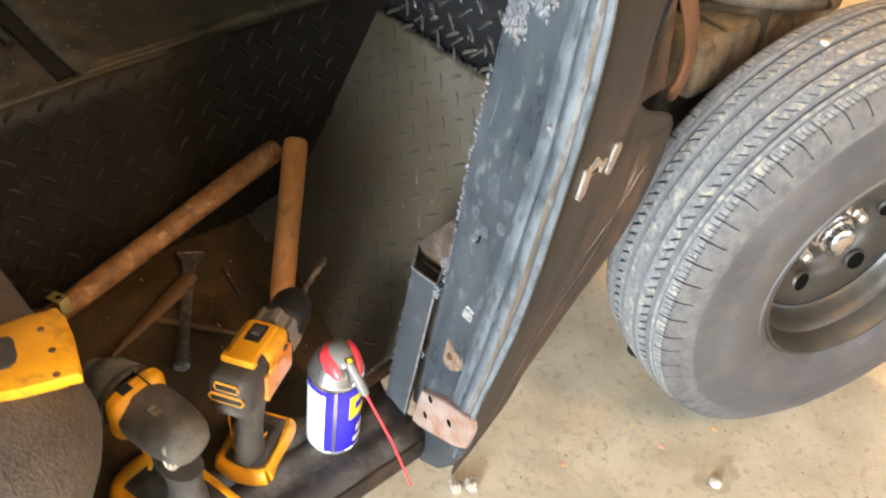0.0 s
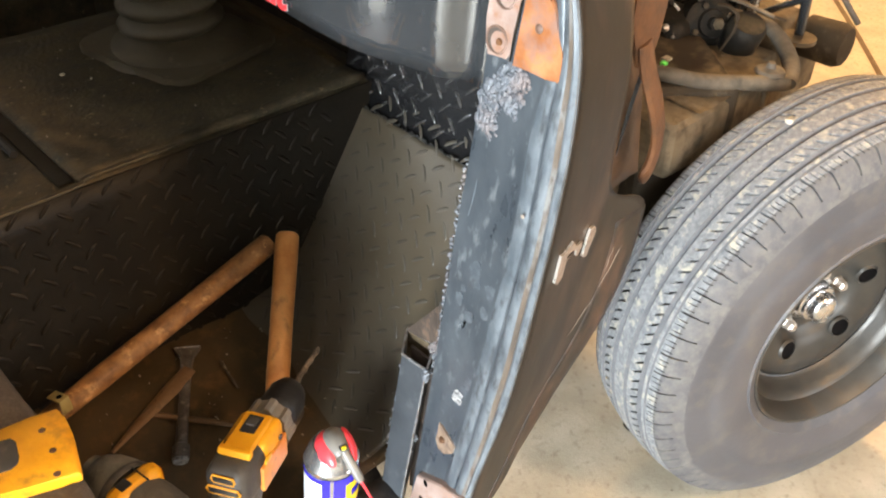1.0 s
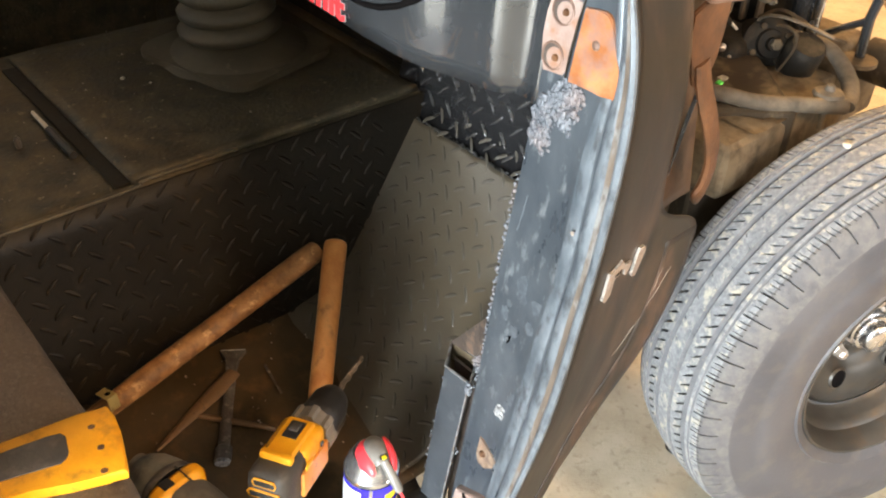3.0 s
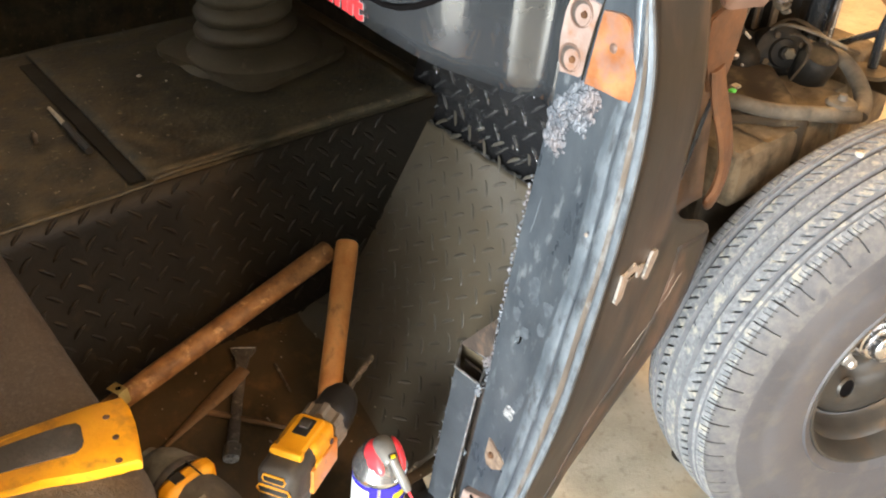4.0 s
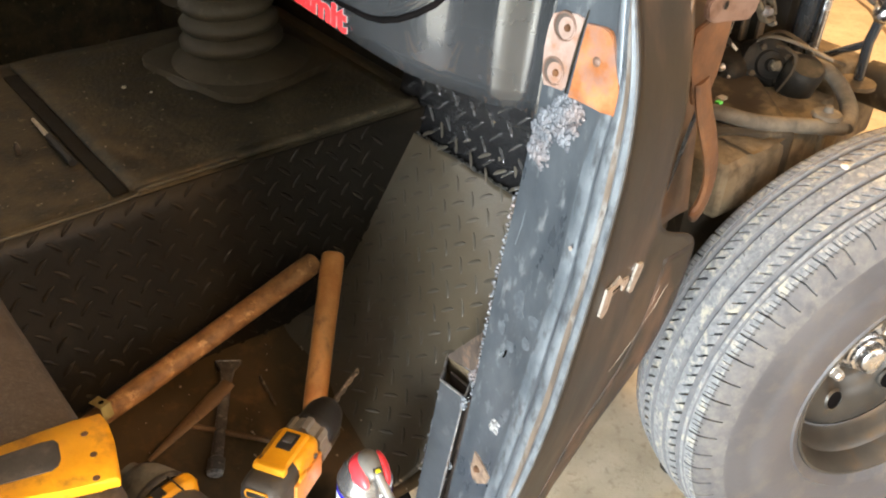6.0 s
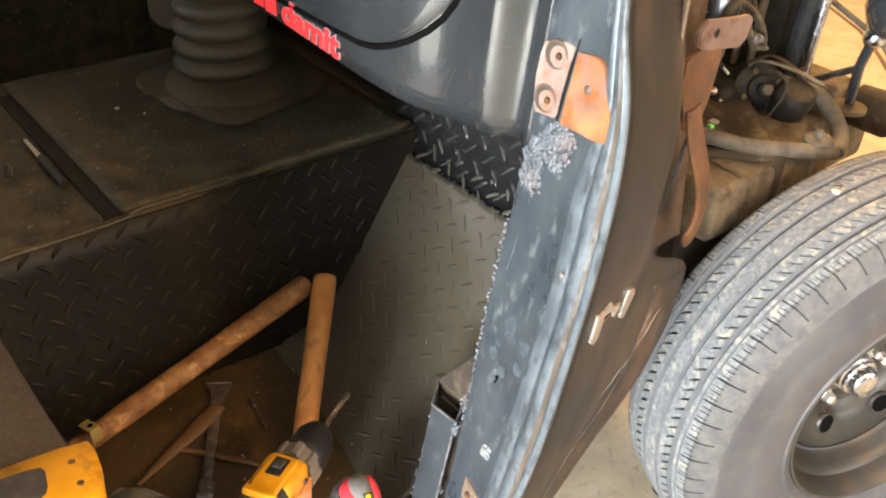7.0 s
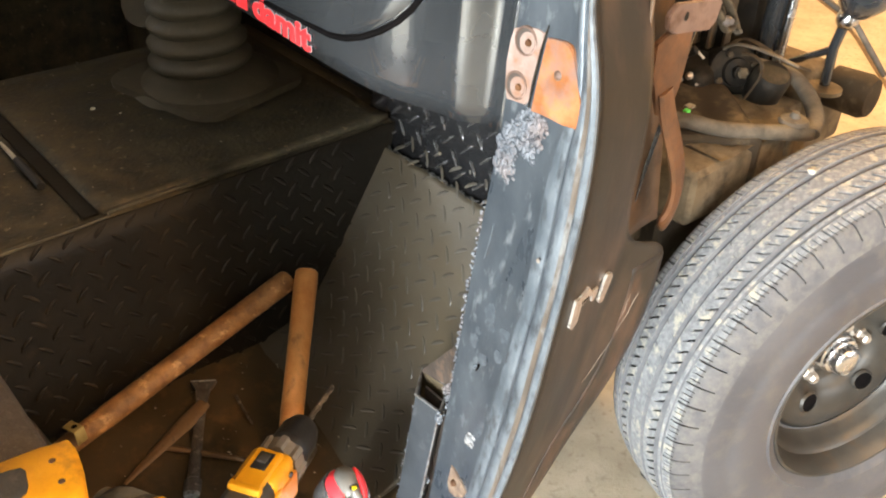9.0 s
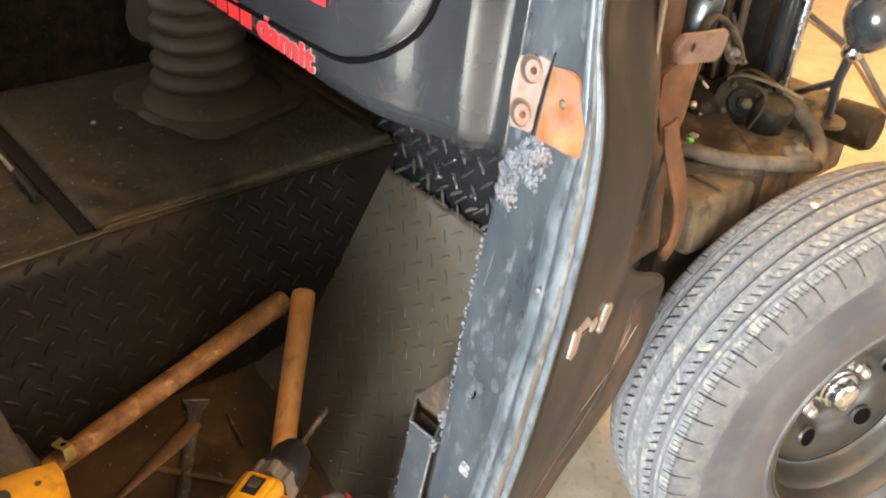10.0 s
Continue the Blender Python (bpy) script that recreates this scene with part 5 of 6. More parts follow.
for k in range(6):
    part("grille_slat", box((-0.885 - 0.034 * k, 1.565, 0.93), (0.008, 0.02, 0.44), 0.003), M["grey_arm"], car)
part("grille_tube", sweep([(-0.818, 1.60, 0.68), (-0.813, 1.60, 0.90), (-0.80, 1.60, 1.15)], 0.020, 16, up=(1, 0, 0)), M["black_paint"], car, "shiny black upright tube")
part("grille_strip", sweep([(-0.788, 1.60, 0.68), (-0.785, 1.60, 0.90), (-0.77, 1.60, 1.15)], 0.011, 12, up=(1, 0, 0)), M["chrome"], car, "bright upright strip")
part("hose", sweep(smooth_path([(-0.93, 1.35, 0.98), (-0.88, 1.33, 0.93), (-0.845, 1.33, 0.86), (-0.83, 1.34, 0.82), (-0.845, 1.35, 0.80)], 6), 0.011, 10), M["grey_arm"], car, "dusty kinked hose")
part("hose", sweep(smooth_path([(-0.91, 1.30, 0.72), (-0.87, 1.30, 0.76), (-0.84, 1.32, 0.77), (-0.80, 1.33, 0.80)], 6), 0.008, 10), M["dark_steel"], car)
part("fitting", lathe([(0, 0), (0, 0.012), (0.02, 0.014), (0.03, 0.009), (0.04, 0)], 10, m=frame_of((-0.86, 1.34, 0.73), (0.6, -0.7, 0.2))), M["brass_nut"], car)
tagpart = part("wire_tag", box((-0.7175, 1.208, 0.751), (0.009, 0.010, 0.005), 0.001), M["green"], car, "bright green wire tag")
part("tag_end", box((-0.724, 1.224, 0.752), (0.012, 0.016, 0.005), 0.001), M["brass_nut"], car)
part("pump_strap", sweep(smooth_path([(-0.7415, 1.385, 0.7989), (-0.7212, 1.385, 0.8019), (-0.7018, 1.385, 0.7925), (-0.7013, 1.385, 0.7691), (-0.7097, 1.385, 0.745), (-0.7192, 1.385, 0.7232)], 5), 0.0048, 8, flat=(1, 0.5)), M["dusty_box"], car, "thin bent strap across the pump")
for p, d in (((-0.808, 1.345, 0.745), (0.2, -1, 0.3)), ((-0.80, 1.35, 0.735), (0.6, -0.7, 0.1)), ((-0.818, 1.345, 0.737), (-0.2, -1, 0))):
    part("fitting", lathe([(0, 0), (0, 0.007), (0.012, 0.008), (0.016, 0.005), (0.02, 0)], 8, m=frame_of(p, d)), M["brass_nut"], car, smooth=20)
part("wire_end", sweep([(-0.824, 1.36, 0.79), (-0.800, 1.36, 0.777)], 0.0025, 6), M["pale"], car, "pale wire end")
# auxiliary lamp on a chrome ball with tubular legs
lamp_part = part("auxiliary_lamp", lathe([(-0.02, 0.0), (0.0, 0.03), (0.03, 0.05), (0.06, 0.057), (0.085, 0.05), (0.10, 0.03), (0.105, 0.0)], 32, m=frame_of((-0.69, 1.65, 0.835), (0.25, 0.05, 1), (1, 0, 0))), M["black_paint"], car, "round gloss black lamp housing", smooth=60)
bm = bmesh.new()
bmesh.ops.create_uvsphere(bm, u_segments=20, v_segments=14, radius=0.021)
part("ball_mount", bm, M["chrome"], lamp_part, "chrome ball mount", m=Matrix.Translation((-0.698, 1.65, 0.818)))
part("lamp_leg", sweep([(-0.70, 1.65, 0.81), (-0.708, 1.65, 0.76), (-0.705, 1.65, 0.685)], 0.010, 12, up=(1, 0, 0)), M["black_paint"], lamp_part)
part("lamp_leg", sweep(smooth_path([(-0.71, 1.65, 0.755), (-0.74, 1.65, 0.735), (-0.785, 1.65, 0.705)], 4), 0.0075, 10), M["black_paint"], lamp_part)
part("lamp_leg", sweep([(-0.70, 1.655, 0.82), (-0.815, 1.68, 0.85)], 0.0055, 10), M["grey_arm"], lamp_part)
part("lamp_leg", sweep([(-0.69, 1.66, 0.815), (-0.62, 1.70, 0.72)], 0.0055, 10), M["grey_arm"], lamp_part)
part("lamp_foot", lathe([(0, 0.035), (0.008, 0.035), (0.01, 0)], 20, m=frame_of((-0.705, 1.65, 0.672), (0, 0, 1), (1, 0, 0))), M["dirty_steel"], lamp_part)

# ---- seat ----
seat = thing("car_seat", (-0.66, -0.15, 0.40), "taupe vinyl seat cushion with rounded front corner", "seat")
def seat_fn():
    bm = bmesh.new()
    out = [(max(x, -0.955), y) for x, y in rounded(-1.02, -0.405, -0.38, 0.131, 0.10, 10)]
    rings = []
    for z, s in ((0.58, 0.76), (0.61, 0.82), (0.67, 0.89), (0.72, 0.935), (0.755, 0.97), (0.780, 0.985), (0.797, 0.955), (0.805, 0.87), (0.808, 0.5)):
        rings.append([bm.verts.new((-0.68 + (x + 0.68) * s, -0.1245 + (y + 0.1245) * s, z)) for x, y in out])
    for r0, r1 in zip(rings, rings[1:]):
        for k in range(len(r0)):
            j = (k + 1) % len(r0)
            bm.faces.new((r0[k], r0[j], r1[j], r1[k]))
    bm.faces.new(rings[-1])
    bm.faces.new(rings[0][::-1])
    return bm


part("cushion", seat_fn(), M["fabric"], seat, smooth=60)
part("seat_base", box((-0.68, -0.14, 0.49), (0.30, 0.40, 0.20), 0.01), M["dark_steel"], seat)

# yellow tool lying on the seat
ytool = thing("battery_tool", (-0.545, 0.03, 0.8055), "yellow plastic tool body with black inset, lying on the seat", "power tool")
q = Matrix.Translation((0, 0, 0.8055))
shape = [(-0.602, -0.14), (-0.5789, 0.0643), (-0.573, 0.1157), (-0.569, 0.1365), (-0.5555, 0.1375), (-0.534, 0.134), (-0.5044, 0.1255), (-0.4915, 0.1216), (-0.497, 0.107), (-0.506, 0.082), (-0.518, 0.055), (-0.535, 0.0), (-0.552, -0.14)]
part("body", prism(shape, 0.0, 0.0105, q, 0.003), M["yellow"], ytool, smooth=50)
inset_ring = [(-0.590, -0.13), (-0.5676, 0.0608), (-0.5637, 0.0858), (-0.5608, 0.0946), (-0.555, 0.0965), (-0.538, 0.0925), (-0.5321, 0.0888), (-0.5296, 0.0826), (-0.538, 0.0514), (-0.556, -0.02), (-0.568, -0.13)]
part("inset_panel", prism(inset_ring, 0.0100, 0.0113, q, 0.0004), M["dark_rubber"], ytool, "charcoal inset panel")
part("body_ridge", sweep([(-0.5935, -0.13, 0.815), (-0.5785, 0.03, 0.815), (-0.5705, 0.10, 0.8145)], [0.0012, 0.0016, 0.0008], 8), M["yellow"], ytool)
for a, b in ((-0.5529, 0.1169), (-0.5273, 0.1145), (-0.5027, 0.1071)):
    part("screw_hole", lathe([(0.0109, 0), (0.0109, 0.0026), (0.0101, 0.0034)], 14, m=q @ frame_of((a, b, 0), (0, 0, 1), (1, 0, 0))), M["brown_rust"], ytool)


# ---- hammers ----
def hammer(name, top, low, label, head_size, head_dir, group):
    t, l = Vector(top), Vector(low)
    h = thing(name, (l.x, l.y, floor_z(l.x)), label, "hammer", group)
    d = (l - t)
    path = [t + d * k for k in (0, 0.008, 0.06, 0.25, 0.5, 0.75, 0.92, 1.0)]
    part("handle", sweep(path, [0.0150, 0.0172, 0.0180, 0.0174, 0.0166, 0.0168, 0.0150, 0.0140], 14, flat=(1.0, 0.92)), M["wood"] if group else M["wood_dark"], h)
    q = frame_of(l + d.normalized() * 0.005, head_dir, -d)
    hd = box((0, 0, 0), head_size, head_size[1] * 0.22, 3)
    part("head", hd, M["tool_steel"], h, "dull steel hammer head", m=q)
    return h


hammer("sledge_hammer", (-0.938, 0.573, 0.570), (-0.893, 0.17, 0.485), "short sledge hammer with dirty hickory handle", (0.13, 0.05, 0.05), (1, 0.1, -0.15), "")
hammer("hand_hammer", (-0.9226, 0.596, 0.583), (-0.738, 0.4315, 0.435), "hand hammer with worn orange hickory handle", (0.11, 0.04, 0.04), (0.5, -0.8, 0), "hammers in the footwell")

# angle bracket near the seat
br = thing("angle_bracket", (-0.885, 0.205, 0.50), "small brassy angle bracket on the hammer", "bracket")
q = frame_of((-0.882, 0.212, 0.532), (0.9, 0.3, 0.1))
part("plate", box((0, 0, 0), (0.024, 0.015, 0.0025), 0.001, m=q), M["brass"], br)
part("flange", box((0.0110, 0, -0.010), (0.0025, 0.015, 0.022), 0.001, m=q), M["brass"], br)
part("hole", lathe([(0, 0), (0, 0.004)], 12, m=q @ frame_of((0.003, 0, 0.002), (0, 0, 1), (1, 0, 0))), M["hole"], br)

# wrench, wooden wedge, rod and pin on the floor
w = thing("combination_wrench", (-0.86, 0.36, 0.435), "dull steel wrench with flared bright-edged end on the floor pan", "wrench")
a, b = Vector((-0.930, 0.412, 0.455)), Vector((-0.779, 0.31, 0.431))
part("shank", sweep([a + (b - a) * k for k in (0.06, 0.5, 0.94)], [0.0085, 0.0075, 0.0085], 12, flat=(1, 0.55)), M["tool_steel"], w)
q = frame_of(a, a - b)
jaw = [(-0.035, -0.007), (-0.012, -0.010), (0.0, -0.017), (0.004, -0.019), (0.004, 0.019), (0.0, 0.017), (-0.012, 0.010), (-0.035, 0.007)]
part("flared_end", prism(jaw, -0.004, 0.004, q, 0.0), M["tool_steel"], w, smooth=20)
# the wrench's shine on edge and tip is a pale diffuse colour
part("bright_edge", box((0.003, 0, 0.0035), (0.0022, 0.036, 0.003), 0.0008, m=q), M["white_scrape"], w, "worn edge with its shine as pale colour")
q = frame_of(b, b - a)
part("socket_end", lathe([(-0.022, 0.007), (-0.018, 0.0115), (-0.002, 0.0122), (0.002, 0.011), (0.002, 0.0)], 20, m=q @ Matrix.Diagonal((1, 1, 0.7, 1))), M["tool_steel"], w)
part("bright_tip", lathe([(0.002, 0.0), (0.002, 0.0112), (0.007, 0.0102), (0.0075, 0.0)], 20, m=q @ Matrix.Diagonal((1, 1, 0.7, 1))), M["white_scrape"], w, "worn tip with its shine as pale colour")

wd = thing("wooden_wedge", (-0.87, 0.33, 0.435), "flat brown wooden wedge on the floor pan", "wedge")
pth = [Vector((-0.897, 0.395, 0.452)), Vector((-0.883, 0.362, 0.449)), Vector((-0.86, 0.30, 0.444)), Vector((-0.838, 0.245, 0.440))]
part("blade", sweep(pth, [0.011, 0.0135, 0.0085, 0.003], 10, flat=(1, 0.4)), M["wood_old"], wd)
rd = thing("thin_rod", (-0.82, 0.355, 0.43), "thin brown rod on the floor pan", "rod")
part("rod", sweep([(-0.860, 0.318, 0.442), (-0.79, 0.387, 0.432), (-0.765, 0.412, 0.428)], [0.0045, 0.004, 0.004], 10), M["wood_old"], rd)
pn = thing("steel_pin", (-0.866, 0.44, 0.437), "short thin steel pin on the floor pan", "pin")
part("pin", sweep([(-0.889, 0.441, 0.4455), (-0.832, 0.434, 0.4365)], [0.0022, 0.0016], 8), M["tool_steel"], pn)

# ---- cordless drill ----
drill = thing("cordless_drill", (-0.622, 0.318, 0.392), "yellow and black cordless drill standing on its battery", "drill")
DX = Vector((-0.52, 0.846, -0.085)).normalized()
STAND = Matrix.Translation((-0.6158, 0.3105, 0.392)) @ Matrix.Diagonal((0.93, 0.93, 1.02, 1)) @ Matrix.Translation((0.622, -0.318, -0.392))
q = STAND @ frame_of(Vector((-0.6205, 0.341, 0.571)) - DX * 0.008, DX) @ Matrix.Diagonal((0.90, 0.80, 0.86, 1))
mh = box((-0.037, 0, 0.002), (0.082, 0.066, 0.068), 0.020, 4)
part("motor_housing", mh, M["dark_rubber"], drill, "charcoal motor end", m=q, smooth=50)
part("housing", box((0.012, 0, 0.002), (0.070, 0.070, 0.070), 0.018, 4), M["yellow"], drill, m=q, smooth=50)
part("top_plate", box((-0.006, 0, 0.0365), (0.082, 0.044, 0.012), 0.005, 3, m=q), M["yellow"], drill)
part("top_ridge", box((-0.040, 0, 0.0385), (0.012, 0.052, 0.012), 0.004, 3, m=q), M["yellow"], drill)
part("speed_switch", box((0.010, 0, 0.0420), (0.034, 0.024, 0.004), 0.0015, m=q), M["black_plastic"], drill)
part("switch_knob", box((0.013, 0, 0.0445), (0.016, 0.015, 0.005), 0.002, m=q), M["dark_rubber"], drill)
for s in (-1, 1):
    part("side_shell", box((0.006, s * 0.0345, -0.010), (0.075, 0.008, 0.040), 0.003, m=q), M["orange_shell"], drill, "orange side shell")
    part("side_badge", box((-0.016, s * 0.0385, 0.016), (0.020, 0.004, 0.009), 0.003, m=q), M["yellow"], drill)
    part("side_screw", lathe([(0, 0.0045), (0.002, 0.004), (0.002, 0)], 10, m=q @ frame_of((0.024, s * 0.0375, 0.018), (0, s, 0), (1, 0, 0))), M["black_plastic"], drill)
for x, h, w in ((-0.0768, 0.0235, 0.018), (-0.0787, 0.006, 0.026)):
    part("vent_rim", sweep([(x, a * w / 0.025, h + b) for a, b in ((-0.022, -0.0055), (0.022, -0.0055), (0.026, 0), (0.022, 0.0055), (-0.022, 0.0055), (-0.026, 0), (-0.022, -0.0055))], 0.0016, 6), M["yellow"], drill, m=q)
    part("vent_slot", box((x - 0.0005, 0, h), (0.003, w * 1.7, 0.008), 0.001, m=q), M["black_plastic"], drill)
gear = [((0.0345 if k % 7 < 3 else 0.0305) * math.cos(k * math.tau / 56), (0.0345 if k % 7 < 3 else 0.0305) * math.sin(k * math.tau / 56)) for k in range(56)]
part("clutch_ring", prism(gear, 0.046, 0.071), M["grey_plastic"], drill, "dirty grey clutch ring", m=q @ Matrix.Diagonal((1, 1.16, 1.12, 1)) @ Matrix.Rotation(radians(90), 4, "Y"), smooth=30)
part("chuck", lathe([(0.070, 0.0), (0.071, 0.028), (0.080, 0.031), (0.085, 0.0295), (0.114, 0.0290), (0.130, 0.023), (0.141, 0.012), (0.141, 0.0)], 28, m=q @ Matrix.Diagonal((1.04, 1.12, 1.1, 1))), M["black_plastic"], drill, "worn black keyless chuck", smooth=40)
bit = bmesh.new()
for k in range(2):
    pts = [(0.136 + s * 0.106, 0.0020 * math.cos(s * 14 + k * math.pi), 0.0020 * math.sin(s * 14 + k * math.pi)) for s in np.linspace(0, 1, 64)]
    sweep(pts, 0.0030, 8, bm=bit)
part("drill_bit", bit, M["bit_steel"], drill, "rusty twist bit", m=q)
hq = STAND @ Matrix.Translation((-0.624, 0.325, 0.572)) @ Matrix.Rotation(math.atan2(DX.y, DX.x), 4, "Z")
hb = sweep(smooth_path([(-0.012, -0.013, -0.02), (-0.013, -0.009, -0.06), (-0.016, -0.004, -0.10), (-0.016, 0, -0.14)], 4), [0.024, 0.023, 0.0215, 0.0205, 0.020, 0.0195, 0.0195, 0.020, 0.0205, 0.021, 0.022, 0.023, 0.024], 18, flat=(0.82, 1.05), up=(1, 0, 0))
part("grip", hb, M["dark_rubber"], drill, "charcoal grip", m=hq)
for s in (-1, 1):
    part("grip_line", sweep(smooth_path([(-0.022, s * 0.0165, -0.05), (-0.027, s * 0.0150, -0.085), (-0.026, s * 0.0148, -0.11)], 5), 0.0014, 6), M["yellow"], drill, m=hq)
part("grip_band", sweep(smooth_path([(0.0, 0.019, -0.118), (-0.03, 0.013, -0.118), (-0.036, 0, -0.118), (-0.03, -0.013, -0.118), (0.0, -0.019, -0.118)], 5), 0.0014, 6), M["yellow"], drill, m=hq)
part("trigger", box((0.018, 0, -0.055), (0.018, 0.016, 0.03), 0.005, m=hq), M["black_plastic"], drill)
bq = hq @ Matrix.Diagonal((0.84, 0.92, 1, 1))
part("battery", box((0.006, 0, -0.160), (0.104, 0.060, 0.034), 0.008, 3, m=bq), M["dark_rubber"], drill, "charcoal battery pack")
rail = smooth_path([(-0.040, -0.034, -0.156), (-0.046, -0.020, -0.158), (-0.048, 0.0, -0.160), (-0.046, 0.020, -0.158), (-0.040, 0.034, -0.156)], 5)
part("battery_back", sweep(rail, 0.0125, 12, flat=(1, 1.1)), M["yellow"], drill, "rounded yellow foot", m=bq)
for s in (-1, 1):
    part("battery_side", sweep(smooth_path([(-0.040, s * 0.034, -0.156), (-0.01, s * 0.036, -0.152), (0.03, s * 0.036, -0.152), (0.056, s * 0.030, -0.156)], 5), [0.0125, 0.012, 0.011, 0.0095, 0.009, 0.0085, 0.0085, 0.0085, 0.009, 0.0095, 0.010, 0.0105, 0.011, 0.0115, 0.012, 0.012], 12, flat=(0.8, 1.15)), M["yellow"], drill, m=bq)
part("battery_front", box((0.056, 0, -0.158), (0.014, 0.060, 0.026), 0.006, 3, m=bq), M["yellow"], drill)
part("battery_slot", box((0.012, 0, -0.1425), (0.050, 0.034, 0.003), 0.001, m=bq), M["black_plastic"], drill)


# ---- impact wrench ----
imp = thing("impact_wrench", (-0.625, 0.19, 0.395), "grimy grey and yellow impact wrench standing beside the seat", "impact wrench")
IX = Vector((-0.979, -0.205, 0.02)).normalized()
q = frame_of((-0.617, 0.2052, 0.572), IX) @ Matrix.Diagonal((0.88, 0.86, 0.84, 1))
part("rear_cap", lathe([(0.014, 0.0), (0.014, 0.0385), (0.0, 0.0392), (-0.024, 0.0385), (-0.046, 0.0360), (-0.060, 0.0325), (-0.069, 0.0270), (-0.0725, 0.018), (-0.0735, 0.0)], 12, m=q @ Matrix.Rotation(0.26, 4, "X")), M["dusty_charcoal"], imp, "dusty charcoal rear housing", smooth=62)
part("collar", box((0.026, 0, 0.001), (0.034, 0.080, 0.078), 0.022, 4), M["yellow"], imp, m=q, smooth=50)
part("gear_case", lathe([(0.040, 0.040), (0.06, 0.039), (0.082, 0.033), (0.096, 0.025), (0.100, 0.017), (0.112, 0.015), (0.112, 0.0)], 28, m=q), M["pale_casing"], imp, "dirty grey gear case", smooth=50)
part("case_ring", lathe([(0.041, 0.0405), (0.044, 0.042), (0.050, 0.0415), (0.052, 0.0395)], 28, m=q), M["dark_rubber"], imp, smooth=40)
part("collar_slot", box((0.028, 0.012, 0.0395), (0.014, 0.016, 0.003), 0.001, m=q), M["black_plastic"], imp)
part("collar_seam", box((0.026, -0.012, 0.0398), (0.032, 0.002, 0.002), 0.0005, m=q), M["black_plastic"], imp)
grill = prism([(0.017 * math.cos(a), 0.011 * math.sin(a)) for a in np.linspace(0, math.tau, 20, endpoint=False)], 0.0, 0.0035, q @ frame_of((-0.058, 0.022, -0.006), (-0.30, 0.35, -0.88), (-0.78, 0.55, 0.2)), 0.001)
part("vent_grill", grill, M["brass_nut"], imp, "scuffed brass-coloured vent")
for k in (-1, 0, 1):
    part("vent_slot", box((0, 0.0055 * k, 0.0036), (0.024, 0.0016, 0.001), m=q @ frame_of((-0.058, 0.022, -0.006), (-0.30, 0.35, -0.88), (-0.78, 0.55, 0.2))), M["wood_old"], imp)
for p, r in (((-0.0665, 0.004, 0.018), 0.0052), ((-0.060, 0.026, 0.012), 0.0075)):
    part("label_dot", lathe([(0.0, 0.0), (0.0, r), (-0.004, r * 1.05)], 14, m=q @ frame_of(p, (-0.85, 0.25, 0.5))), M["brass_nut"], imp)
part("top_badge", box((-0.022, 0.010, 0.0395), (0.014, 0.010, 0.0012), 0.0004, m=q), M["brass_nut"], imp)
gq = Matrix.Translation((-0.611, 0.2045, 0.552)) @ Matrix.Rotation(math.atan2(IX.y, IX.x), 4, "Z")
gb = sweep(smooth_path([(-0.03, 0, -0.03), (-0.03, 0, -0.055), (-0.033, 0, -0.08), (-0.03, 0, -0.105)], 4), [0.026, 0.025, 0.0235, 0.0225, 0.022, 0.0215, 0.0215, 0.022, 0.0225, 0.023, 0.024, 0.025, 0.026], 18, flat=(0.82, 1.05), up=(1, 0, 0))
part("grip", gb, M["dark_rubber"], imp, m=gq)
part("trigger", box((0.006, 0, -0.06), (0.018, 0.016, 0.03), 0.005, m=gq), M["black_plastic"], imp)
part("guard", sweep(smooth_path([(0.035, 0.0, -0.038), (0.04, 0, -0.06), (0.03, 0, -0.075), (0.035, 0, -0.10)], 4), 0.003, 8), M["yellow"], imp, m=gq)
part("battery", box((-0.010, 0, -0.128), (0.120, 0.072, 0.040), 0.008, 3, m=gq), M["dark_rubber"], imp)
for s in (-1, 1):
    part("battery_side", box((-0.010, s * 0.036, -0.121), (0.122, 0.012, 0.026), 0.005, 3, m=gq), M["yellow"], imp)
part("battery_corner", sweep(smooth_path([(0.052, -0.034, -0.125), (0.056, 0.0, -0.118), (0.050, 0.034, -0.120), (0.02, 0.042, -0.122)], 5), 0.013, 12), M["yellow"], imp, "rounded yellow foot", m=gq)

# ---- spray can ----
can = thing("spray_can", (-0.602, 0.4205, 0.372), "blue and white spray can with red-winged straw cap on the sill", "spray can")
cq = frame_of((-0.602, 0.4205, 0.372), (0.036, 0.040, 1), (1, 0, 0)) @ Matrix.Diagonal((1.05, 1, 1, 1))
CR = 0.0345


def can_band(a0, a1, x0, x1, r, n):
    bm = bmesh.new()
    g = [[bm.verts.new((x, r * math.cos(radians(a0 + (a1 - a0) * k / n)), r * math.sin(radians(a0 + (a1 - a0) * k / n)))) for k in range(n + 1)] for x in (x0, x1)]
    for k in range(n):
        bm.faces.new((g[0][k], g[0][k + 1], g[1][k + 1], g[1][k]))
    bm.transform(cq)
    return bm


part("body", lathe([(0.0, 0.0), (0.0, CR - 0.003), (0.003, CR), (0.007, CR), (0.008, CR - 0.001), (0.120, CR - 0.001), (0.123, CR), (0.127, CR), (0.129, CR - 0.002), (0.140, CR - 0.005), (0.150, CR - 0.011), (0.152, 0.0)], 48, m=cq), M["can_metal"], can, smooth=40)
